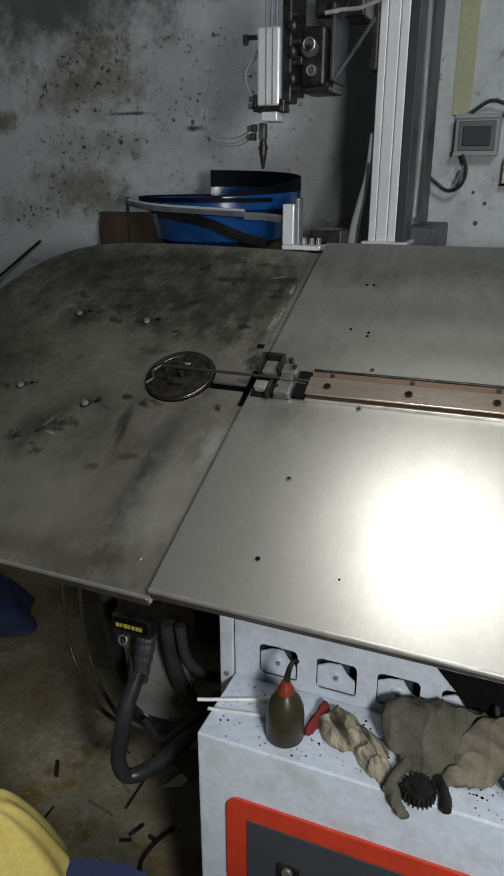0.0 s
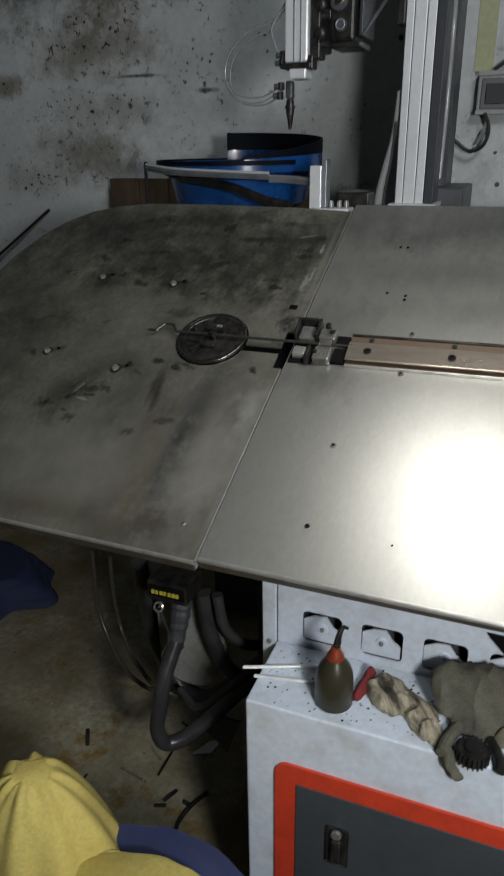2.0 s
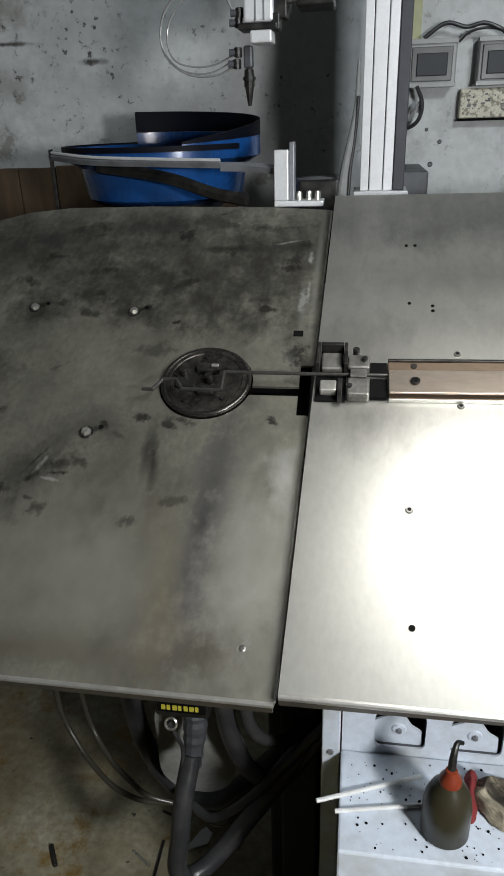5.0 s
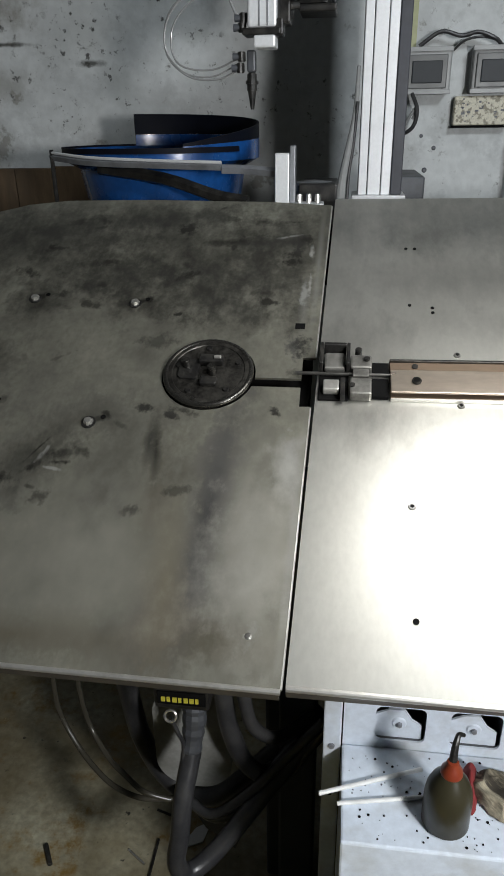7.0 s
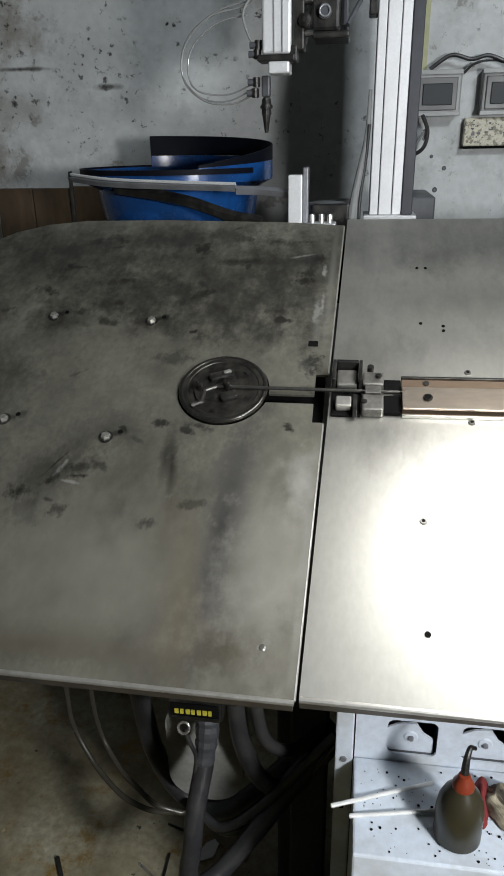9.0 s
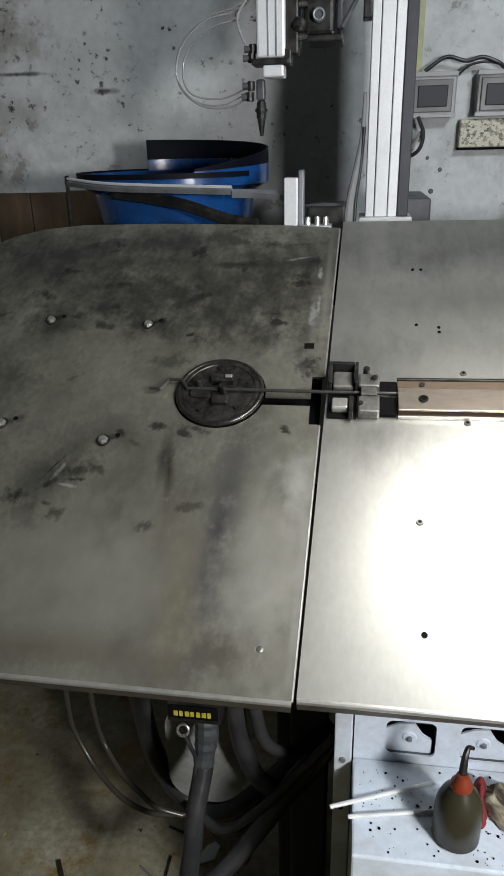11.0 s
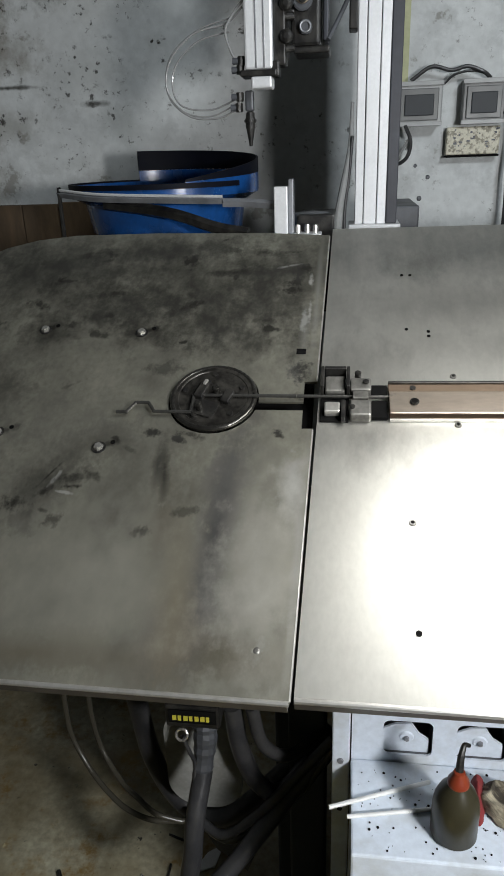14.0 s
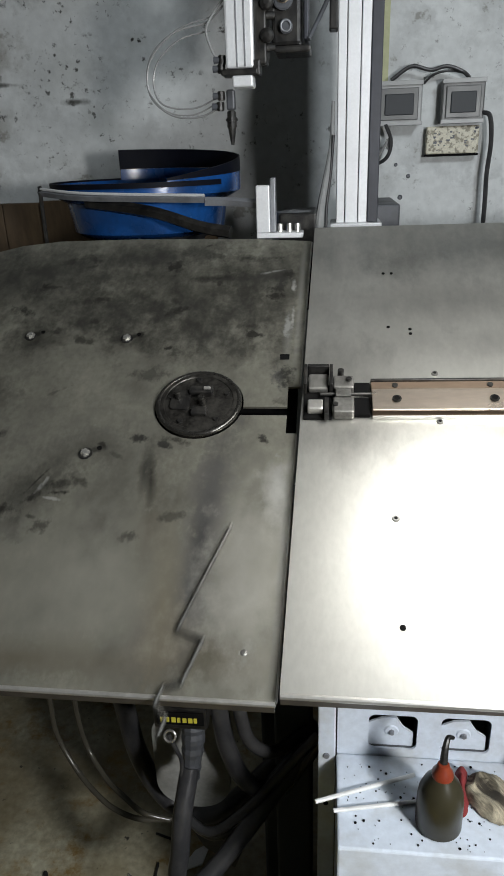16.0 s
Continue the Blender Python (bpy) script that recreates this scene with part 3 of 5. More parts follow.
part("front_edge", box(-0.255, 0.75, -0.0865, -0.0845, 0.0, 0.006, 0.0005), LIP, rail)
for i in range(7):
    s = part("socket_screw", cyl(-0.222 + 0.128 * i, -0.064, 0.0150, 0.0185, 0.0062, None, 18, 0.001), DISK, rail, "dark socket screw")
    part("socket", cyl(-0.222 + 0.128 * i, -0.064, 0.0183, 0.0188, 0.0042, None, 6), DARK, s)
    part("rear_screw", cyl(-0.222 + 0.128 * i, -0.032, 0.0085, 0.0105, 0.004, None, 14), BLACK, rail)

clamp = thing("wire_clamp", TABLE, "small oily steel wire straightening clamp", "clamp")
part("bed_plate", box(-0.347, -0.308, -0.089, -0.026, 0.0, 0.004, 0.001), DARK, clamp, "black bed plate")
part("rear_jaw", box(-0.341, -0.313, -0.043, -0.013, 0.0042, 0.014, 0.003), SILVER, clamp, "worn steel rear jaw")
part("bracket_side", box(-0.347, -0.3425, -0.0445, -0.006, 0.0042, 0.026, 0.001), BLACK, clamp)
part("bracket_side", box(-0.3115, -0.307, -0.0445, -0.006, 0.0042, 0.026, 0.001), BLACK, clamp)
part("bracket_back", box(-0.342, -0.312, -0.0115, -0.006, 0.0042, 0.026, 0.001), BLACK, clamp)
part("front_jaw", box(-0.341, -0.320, -0.082, -0.064, 0.0042, 0.016, 0.002), LIP, clamp, "bright worn steel jaw")
part("jaw_rib", box(-0.3185, -0.3125, -0.093, -0.062, 0.0042, 0.018, 0.001), BLACK, clamp)
part("body_block", box(-0.3065, -0.278, -0.088, -0.059, 0.0, 0.016, 0.003), SILVER, clamp, "dull steel block")
part("body_block", box(-0.3065, -0.278, -0.0445, -0.020, 0.0, 0.018, 0.003), SILVER, clamp)
part("bridge", box(-0.303, -0.282, -0.0585, -0.0450, 0.013, 0.017, 0.001), SILVER, clamp)
part("cap_screw", cyl(-0.303, -0.074, 0.016, 0.018, 0.0035, None, 14), BLACK, clamp)
part("cap_screw", cyl(-0.296, -0.014, 0.006, 0.022, 0.0045, None, 16, 0.001), BLACK, clamp)
part("cap_screw", cyl(-0.285, -0.030, 0.018, 0.022, 0.004, None, 16, 0.001), BLACK, clamp)
part("black_insert", box(-0.2775, -0.256, -0.084, -0.053, 0.0, 0.007, 0.001), DARK, clamp)
part("black_insert", box(-0.2775, -0.256, -0.0445, -0.026, 0.0, 0.009, 0.001), DARK, clamp)

# ---- machine base ----
PY = 0.768
base = thing("bending_machine", pose(0, 0, 0), "pale blue-white enamelled sheet metal bending machine body", "machine")


ZR0, ZR1 = 0.646, 0.702
PITCH, PW = 0.0915, 0.062
pockets = [(-0.257 + PITCH * i, -0.257 + PITCH * i + PW) for i in range(4)]


def holed_plate(x0, x1, r):
    """Front sheet round one pocket: a rectangle with a rounded opening, 3 mm thick."""
    bm = bmesh.new()
    inner = rounded_plan(x0, x1, ZR0, ZR1, r, 6)
    xa, xb, za, zb = x0 - 0.012, x1 + 0.012, ZR0 - 0.010, ZR1 + 0.010
    cx, cz = (x0 + x1) / 2, (ZR0 + ZR1) / 2
    outer = []
    for x, z in inner:
        f = min((xb - cx) / max(1e-6, abs(x - cx)), (zb - cz) / max(1e-6, abs(z - cz)))
        outer.append([cx + (x - cx) * f, cz + (z - cz) * f])
    for q in ((xa, za), (xa, zb), (xb, za), (xb, zb)):
        k = min(range(len(outer)), key=lambda i: math.hypot(outer[i][0] - q[0], outer[i][1] - q[1]))
        outer[k] = list(q)
    rings = [[bm.verts.new((x, y, z)) for x, z in ring] for ring, y in ((outer, PY), (inner, PY), (inner, PY + 0.003), (outer, PY + 0.003))]
    n = len(inner)
    for a, c in zip(rings, rings[1:] + rings[:1]):
        for k in range(n):
            bm.faces.new((a[k], a[(k + 1) % n], c[(k + 1) % n], c[k]))
    return bm


part("front_panel", box(-0.297, 0.7, PY, PY + 0.003, 0.0, ZR0 - 0.010), WHITE, base)
part("front_panel", box(-0.297, 0.7, PY, PY + 0.003, ZR1 + 0.010, 0.80), WHITE, base)
part("corner_flange", box(-0.322, -0.2990, PY - 0.004, PY + 0.003, 0.0, 0.80, 0.002), WHITE, base, "folded corner flange")
part("flange_screw", cyl(0, 0, 0, 0.0025, 0.0045, 0.0038, 14), GREY, base, "", pose(-0.311, PY - 0.004, 0.632, 90, 0, 0))
part("flange_hole", cyl(0, 0, 0, 0.0008, 0.0035, None, 14), DARK, base, "", pose(-0.311, PY - 0.004, 0.545, 90, 0, 0))
edges = [-0.297] + [v for x0, x1 in pockets for v in (x0 - 0.012, x1 + 0.012)] + [0.7]
for a, c in zip(edges[::2], edges[1::2]):
    part("web", box(a, c, PY, PY + 0.003, ZR0 - 0.010, ZR1 + 0.010), WHITE, base)
for x0, x1 in pockets:
    part("pocket_sheet", holed_plate(x0, x1, 0.009), WHITE, base)
    # recess walls coloured dark grey to paint the shade inside the pocket
    pocket = box(x0 - 0.003, x1 + 0.003, PY + 0.034, PY + 0.036, ZR0 - 0.003, ZR1 + 0.003)
    for q in ((x0 - 0.003, x0 - 0.0005, ZR0 - 0.003, ZR1 + 0.003), (x1 + 0.0005, x1 + 0.003, ZR0 - 0.003, ZR1 + 0.003), (x0, x1, ZR0 - 0.003, ZR0 - 0.0005), (x0, x1, ZR1 + 0.0005, ZR1 + 0.003)):
        box(q[0], q[1], PY + 0.0035, PY + 0.034, q[2], q[3], 0, pocket)
    r = part("pocket", pocket, DKGREY, base, "pocket in the panel, dark grey for the shade inside")
    part("tab", slab([(x0 + 0.0005, ZR0 - 0.0004), (x1 - 0.003, ZR0 - 0.0004), (x1 - 0.004, ZR0 + 0.022), (x1 - 0.016, ZR0 + 0.030), (x1 - 0.026, ZR1 - 0.010), (x0 + 0.016, ZR1 - 0.012), (x0 + 0.0005, ZR1 - 0.020)], -0.003, 0.0), WHITE, r, "white fixing tab", pose(0, PY + 0.007, 0, 90, 0, 0))
    part("washer", lathe([(0.0035, 0), (0.0090, 0), (0.0095, 0.002), (0.0080, 0.004), (0.0045, 0.004)], 24), WHITE, r, "white washer", pose(x0 + 0.030, PY + 0.009, ZR0 + 0.024, 90, 0, 0))
    part("bolt", cyl(0, 0, 0, 0.0055, 0.0040, 0.0034, 6, 0.0006), GREY, r, "grey hex bolt", pose(x0 + 0.030, PY + 0.0065, ZR0 + 0.024, 90, 0, 0))
# thin dark sheet painting the slanted shadow right of the pockets
part("dark_opening", slab([(0.008, 0.735), (0.045, 0.694), (0.072, 0.645), (0.30, 0.645), (0.30, 0.735)], 0.0, 0.002), DARK, base, "thin dark sheet in place of slanted shade on the panel", pose(0, PY - 0.0005, 0, 90, 0, 0))
# dark grey rather than enamel white: the colour carries the side's shade
part("side_panel", box(-0.322, -0.319, PY + 0.003, 1.30, 0.0, 0.80), DKGREY, base, "side panel, its shade put into dark grey colour")
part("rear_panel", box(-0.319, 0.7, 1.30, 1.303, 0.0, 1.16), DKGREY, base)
part("table_bearer", box(-0.335, 0.7, -0.20, 0.30, -0.03, -0.006), DKGREY, base, "", TABLE)

console = thing("machine_cabinet", pose(0, 0, 0), "pale blue-white machine cabinet with red-framed dark door", "cabinet")
LZ, LY = 0.635, 0.63
part("housing", box(-0.298, 0.7, LY, PY - 0.001, 0.05, LZ, 0.003, None, 2), WHITE, console)


part("door_frame", slab(rounded_plan(-0.252, 0.62, 0.12, 0.540, 0.020), 0.0, 0.0045), RED, console, "bright red door frame", pose(0, LY - 0.0002, 0, 90, 0, 0))
door = part("door", box(-0.219, 0.585, LY - 0.0068, LY - 0.0049, 0.155, 0.508, 0.0008), SLATE, console, "dark grey cabinet door")
part("latch_plate", box(-0.172, -0.138, LY - 0.009, LY - 0.0067, 0.375, 0.450, 0.003), BLACK, door, "black latch plate")
part("latch_handle", box(-0.164, -0.147, LY - 0.016, LY - 0.0092, 0.385, 0.430, 0.004), BLACK, door)
part("latch_lock", cyl(0, 0, 0, 0.006, 0.008, None, 20, 0.001), BOLT, door, "chrome lock barrel", pose(-0.1555, LY - 0.0092, 0.441, 90, 0, 0))

# ---- column with pick-up head ----
CX0, CX1, CY0, CY1 = -0.301, -0.240, 1.556, 1.640
column = thing("profile_column", pose(0, 0, 0), "white aluminium profile column with dark side and cable slot", "column")
part("front_profile", box(CX0, CX0 + 0.016, CY0, CY0 + 0.03, 1.235, 2.45, 0.0015), ALU, column)
part("front_profile", box(CX0 + 0.0175, CX0 + 0.042, CY0 - 0.001, CY0 + 0.03, 1.235, 2.45, 0.0015), ALU, column)
part("front_profile", box(CX0 + 0.0435, CX1, CY0, CY0 + 0.03, 1.235, 2.45, 0.0015), ALU, column)
part("core", box(CX0 + 0.002, CX1, CY0 + 0.031, CY1 + 0.24, 1.10, 2.45), DKGREY, column)
part("side_cover", box(CX1 + 0.0005, CX1 + 0.022, CY0 - 0.002, CY0 + 0.075, 1.235, 2.45, 0.002), NIGHT, column, "dark side cover strip")
part("slot_strip", box(CX1 + 0.0005, CX1 + 0.006, CY0 + 0.12, CY0 + 0.20, 1.25, 2.45, 0.002), ALU, column, "bright cable slot")
part("rear_cover", box(CX1 + 0.0005, CX1 + 0.022, CY0 + 0.205, CY0 + 0.32, 1.25, 2.45, 0.002), NIGHT, column)
part("slot_cable", tube([(CX1 + 0.012, CY0 + 0.16, 1.28), (CX1 + 0.014, CY0 + 0.17, 1.45), (CX1 + 0.016, CY0 + 0.15, 1.62), (CX1 + 0.012, CY0 + 0.165, 1.8), (CX1 + 0.012, CY0 + 0.16, 2.3)], 0.005), TUBE, column)
part("foot_plate", box(CX0 - 0.012, CX1 + 0.030, CY0 - 0.016, CY1, 1.226, 1.235, 0.002), ALU, column)
part("gusset", box(CX1 + 0.001, CX1 + 0.075, CY0 + 0.09, CY0 + 0.33, 1.10, 1.262, 0.004), DKGREY, column, "dark grey foot gusset")

head = thing("pickup_head", pose(0, 0, 0), "pneumatic pick-up head with white cylinder and black nozzle", "pneumatic head")
HX, HY = -0.462, 1.352
cb = box(HX - 0.022, HX + 0.024, HY - 0.022, HY + 0.022, 1.500, 1.634, 0.004)
part("cylinder", cb, ALU, head, "white pneumatic cylinder body")
part("cylinder_groove", box(HX - 0.004, HX - 0.002, HY - 0.0235, HY - 0.0215, 1.502, 1.632), GREY, head)
part("cylinder_groove", box(HX + 0.009, HX + 0.011, HY - 0.0235, HY - 0.0215, 1.502, 1.632), GREY, head)
part("side_rail", box(HX + 0.0245, HX + 0.044, HY - 0.012, HY + 0.03, 1.505, 1.69, 0.003), BLACK, head)
for z in (1.53, 1.575, 1.61, 1.655):
    part("fitting", cyl(0, 0, 0, 0.014, 0.007, 0.005, 14), BLACK, head, "", pose(HX + 0.044, HY - 0.002, z, 0, 90, 0))
for dx in (-0.010, 0.0, 0.010):
    part("guide_rod", cyl(HX + dx, HY, 1.62, 2.2, 0.0035, None, 12), GREY, head)
part("clamp_plate", box(HX - 0.030, HX + 0.030, HY - 0.024, HY + 0.024, 1.490, 1.4995, 0.002), BLACK, head)
part("clamp_block", box(HX - 0.012, HX + 0.022, HY - 0.026, HY + 0.020, 1.472, 1.4895, 0.003), ALU, head, "small white clamp block")
part("nozzle_stem", box(HX - 0.026, HX - 0.012, HY - 0.004, HY + 0.014, 1.440, 1.4715, 0.003), DKGREY, head, "dark grey nozzle holder")
part("nozzle_body", cyl(HX - 0.019, HY + 0.006, 1.412, 1.4395, 0.0085, 0.0075, 18, 0.0015), BLACK, head)
part("nozzle_collar", cyl(HX - 0.019, HY + 0.006, 1.422, 1.429, 0.0105, None, 18, 0.0015), BLACK, head)
part("nozzle_tip", cyl(HX - 0.019, HY + 0.006, 1.386, 1.412, 0.0028, 0.0070, 16), BLACK, head)
for dx, z in ((-0.034, 1.462), (-0.036, 1.446), (-0.032, 1.502), (-0.030, 1.515)):
    e_ = part("elbow_fitting", cyl(HX + dx, HY - 0.004, z - 0.007, z + 0.007, 0.0065, None, 12, 0.001), BLACK, head)
    part("push_ring", cyl(0, 0, 0, 0.010, 0.0048, 0.0055, 12), DKGREY, e_, "", pose(HX + dx - 0.004, HY - 0.004, z, 0, -90, 0))
part("top_lever", box(HX - 0.046, HX - 0.020, HY - 0.024, HY - 0.014, 1.614, 1.622, 0.002), BLACK, head)
part("lever_knob", cyl(HX - 0.046, HY - 0.019, 1.606, 1.624, 0.0055, None, 12, 0.001), BLACK, head)
for z in (1.545, 1.590, 1.632):
    part("valve_knob", lathe([(0.001, 0), (0.009, 0), (0.011, 0.004), (0.009, 0.009), (0.004, 0.012)], 14), BLACK, head, "", pose(HX + 0.046, HY - 0.013, z, 90, 0, 0))
part("lower_lug", box(HX + 0.020, HX + 0.034, HY - 0.020, HY + 0.010, 1.488, 1.512, 0.003), BLACK, head)
part("tie_rod", tube([(-0.352, 1.40, 1.545), (-0.325, 1.44, 1.600), (-0.300, 1.50, 1.665)], 0.004, 8), DKGREY, head, "slanted steel tie rod")
part("tie_rod", tube([(-0.362, 1.44, 1.640), (-0.345, 1.46, 1.690), (-0.335, 1.48, 1.75)], 0.005, 8), BLACK, head)
part("roller_guard", box(-0.432, -0.405, 1.366, 1.380, 1.572, 1.588, 0.003), BLACK, head)
part("roller_ring", tube([(0.011 * math.cos(a), 0.011 * math.sin(a), 0) for a in np.linspace(0, 2 * math.pi, 25)], 0.0018, 8, 0), BRONZE, head, "brassy roller ring", pose(-0.392, 1.3655, 1.606, 90, 0, 0))
part("roller_ring", tube([(0.008 * math.cos(a), 0.008 * math.sin(a), 0) for a in np.linspace(0, 2 * math.pi, 25)], 0.0016, 8, 0), GREY, head, "", pose(-0.388, 1.3675, 1.562, 90, 0, 0))
part("head_block", box(-0.412, -0.364, 1.380, 1.450, 1.535, 1.64, 0.006), BLACK, head, "black oily carriage block")
part("head_foot", box(-0.408, -0.348, 1.372, 1.455, 1.524, 1.5345, 0.003), BLACK, head)
r_ = part("roller", cyl(0, 0, 0, 0.012, 0.016, None, 24, 0.002), DKGREY, head, "", pose(-0.392, 1.379, 1.600, 90, 0, 0))
part("roller_hub", cyl(0, 0, 0, 0.006, 0.006, None, 16, 0.001), BLACK, head, "", pose(-0.392, 1.366, 1.600, 90, 0, 0))
part("roller", cyl(0, 0, 0, 0.010, 0.011, None, 24, 0.002), DKGREY, head, "", pose(-0.388, 1.379, 1.562, 90, 0, 0))
part("carriage_plate", box(-0.436, -0.419, 1.368, 1.43, 1.52, 1.72, 0.003), BLACK, head)
part("arm", box(-0.412, -0.31, 1.46, 1.553, 1.665, 1.73, 0.006), BLACK, head, "black arm to the column")
part("arm_plate", box(-0.360, -0.352, 1.40, 1.50, 1.545, 1.68, 0.002), NIGHT, head)
part("column_carriage", box(-0.318, -0.302, 1.55, 1.60, 1.58, 1.78, 0.003), BLACK, head)
tubes = thing("air_tubes", pose(0, 0, 0), "thin clear plastic air tubes looped beside the head", "air tube")
TX, TY = HX - 0.035, HY + 0.0
part("tube", tube([(TX, TY, 1.446), (TX - 0.04, TY + 0.01, 1.432), (TX - 0.09, TY + 0.02, 1.437), (TX - 0.128, TY + 0.03, 1.470), (TX - 0.125, TY + 0.03, 1.520), (TX - 0.08, TY + 0.02, 1.560), (TX - 0.02, TY + 0.01, 1.572), (TX + 0.01, TY - 0.01, 1.590)], 0.0017), TUBE, tubes)
part("tube", tube([(TX, TY, 1.462), (TX - 0.05, TY + 0.015, 1.446), (TX - 0.10, TY + 0.02, 1.452), (TX - 0.120, TY + 0.03, 1.478), (TX - 0.112, TY + 0.03, 1.518), (TX - 0.07, TY + 0.02, 1.550), (TX - 0.015, TY + 0.01, 1.560)], 0.0015), TUBE, tubes)
part("tube", tube([(TX, TY, 1.455), (TX - 0.05, TY + 0.012, 1.436), (TX - 0.10, TY + 0.022, 1.444), (TX - 0.131, TY + 0.03, 1.482), (TX - 0.120, TY + 0.03, 1.532), (TX - 0.07, TY + 0.02, 1.566), (TX - 0.01, TY + 0.01, 1.580)], 0.0013), TUBE, tubes)
part("tube", tube([(TX, TY, 1.512), (TX - 0.012, TY, 1.53), (TX - 0.02, TY, 1.56), (TX - 0.005, TY, 1.585), (TX + 0.012, TY - 0.01, 1.60)], 0.002), TUBE, tubes)
part("tube", tube([(-0.37, 1.39, 1.66), (-0.34, 1.40, 1.665), (-0.31, 1.46, 1.68), (-0.275, 1.52, 1.72), (-0.27, 1.535, 1.80), (-0.275, 1.535, 2.0)], 0.004), TUBE, tubes)
bundle = thing("cable_bundle", pose(0, 0, 0), "cables in clear sleeve beside the column", "cable")
part("sleeve", tube([(-0.335, 1.53, 1.20), (-0.332, 1.54, 1.26), (-0.322, 1.55, 1.32), (-0.312, 1.56, 1.38), (-0.309, 1.57, 1.46)], 0.008, 10, 8, None, lambda t: 1.3 - 0.9 * t), TUBE, bundle)
part("cable", tube([(-0.322, 1.53, 1.20), (-0.320, 1.54, 1.27), (-0.313, 1.55, 1.33), (-0.308, 1.556, 1.40)], 0.003), HOSE, bundle)

# ---- vibrating bowl feeder ----
feeder = thing("bowl_feeder", pose(0, 0, 0), "blue vibrating bowl feeder with dark lining", "bowl feeder")
BX, BY = -0.715, 1.665


def spiral_wall(r, z0, z1, a0, a1, thick, n=64):
    """A curved upright band with thickness; heights may change along it."""
    bm = bmesh.new()
    rows_ = []
    for i in range(n + 1):
        f = i / n
        a = radians(a0 + (a1 - a0) * f)
        lo, hi = z0(f), z1(f)
        rows_.append([bm.verts.new((BX + q * math.cos(a), BY + q * math.sin(a), z)) for q, z in ((r, lo), (r, hi), (r - thick, hi), (r - thick, lo))])
    for a, c in zip(rows_, rows_[1:]):
        for k in range(4):
            bm.faces.new((a[k], a[(k + 1) % 4], c[(k + 1) % 4], c[k]))
    bm.faces.new(rows_[0])
    bm.faces.new(rows_[-1])
    return bm


smooth(part("bowl", lathe([(0.02, 1.215), (0.150, 1.215), (0.165, 1.225), (0.176, 1.285), (0.205, 1.300), (0.205, 1.322), (0.200, 1.322), (0.196, 1.304), (0.150, 1.292), (0.02, 1.286)], 72, None, Matrix.Translation((BX, BY, 0))), BLUE, feeder), 35)
smooth(part("raised_rim", spiral_wall(0.206, lambda f: 1.346 - 0.018 * f * f, lambda f: 1.390 - 0.058 * f * f, 122, -65, 0.004), BLUE_DK, feeder, "raised dark rim"), 35)
smooth(part("rim_wall", spiral_wall(0.2057, lambda f: 1.304, lambda f: 1.3458 - 0.018 * f * f, 122, -65, 0.005), BLUE, feeder, "blue wall under the raised rim"), 35)
smooth(part("track", spiral_wall(0.150, lambda f: 1.284, lambda f: 1.306 + 0.006 * f, 200, -60, 0.020), BLUE_DK, feeder, "dark spiral track"), 35)
smooth(part("rim_bead", spiral_wall(0.209, lambda f: 1.316, lambda f: 1.326, 60, 330, 0.006), BLUE_DK, feeder), 35)
part("drive_base", lathe([(0.02, 0.90), (0.12, 0.90), (0.12, 1.20), (0.14, 1.214), (0.02, 1.214)], 48, None, Matrix.Translation((BX, BY, 0))), DKGREY, feeder, "dark vibrator base")
part("floor_post", box(BX - 0.08, BX + 0.08, BY - 0.08, BY + 0.08, 0.0, 0.90, 0.004), DKGREY, feeder)
chute = thing("feed_chute", pose(0, 0, 0), "pale grey straight metal parts chute", "chute")
part("trough", tube([(-0.905, 1.52, 1.311), (-0.80, 1.46, 1.303), (-0.66, 1.43, 1.299), (-0.545, 1.412, 1.296)], 0.007, 4), GREY, chute)
part("trough_edge", tube([(-0.905, 1.517, 1.319), (-0.80, 1.457, 1.311), (-0.66, 1.427, 1.306), (-0.545, 1.409, 1.303)], 0.0028, 6), ALU, chute, "bright chute edge")
part("bracket_arm", tube([(-0.545, 1.412, 1.292), (-0.50, 1.42, 1.290), (-0.445, 1.405, 1.286)], 0.008, 4), GREY, chute)
part("support_leg", tube([(-0.90, 1.515, 1.312), (-0.902, 1.515, 1.20), (-0.902, 1.515, 0.0)], 0.004, 8), BLACK, chute)
part("under_strut", tube([(-0.80, 1.50, 1.290), (-0.66, 1.46, 1.272), (-0.56, 1.43, 1.245), (-0.50, 1.42, 1.235)], 0.012, 6), BLACK, chute)
stop = thing("stop_bracket", pose(0, 0, 0), "white L-shaped aluminium stop bracket with screws", "bracket")
part("upright", box(-0.447, -0.422, 1.385, 1.405, 1.236, 1.318, 0.002), ALU, stop)
part("upright_rear", box(-0.4215, -0.412, 1.390, 1.420, 1.236, 1.330, 0.002), GREY, stop)
part("foot", box(-0.447, -0.362, 1.383, 1.43, 1.226, 1.2355, 0.002), ALU, stop)
for x in (-0.405, -0.388, -0.373):
    part("screw", cyl(x, 1.408, 1.2355, 1.250, 0.006, 0.005, 14, 0.001), BOLT, stop)
part("motor_cover", lathe([(0.002, 1.20), (0.045, 1.20), (0.044, 1.245), (0.035, 1.262), (0.002, 1.266)], 28, None, Matrix.Translation((-0.385, 1.52, 0))), GREY, stop, "round grey cover")
part("stop_block", box(-0.412, -0.34, 1.47, 1.62, 1.10, 1.262, 0.004), BLACK, stop)
shelf = single("rear_bearer", box(-0.96, 0.7, 1.44, 1.66, 1.08, 1.19, 0.006), DARK, "dark steel bearer behind the table", "frame")
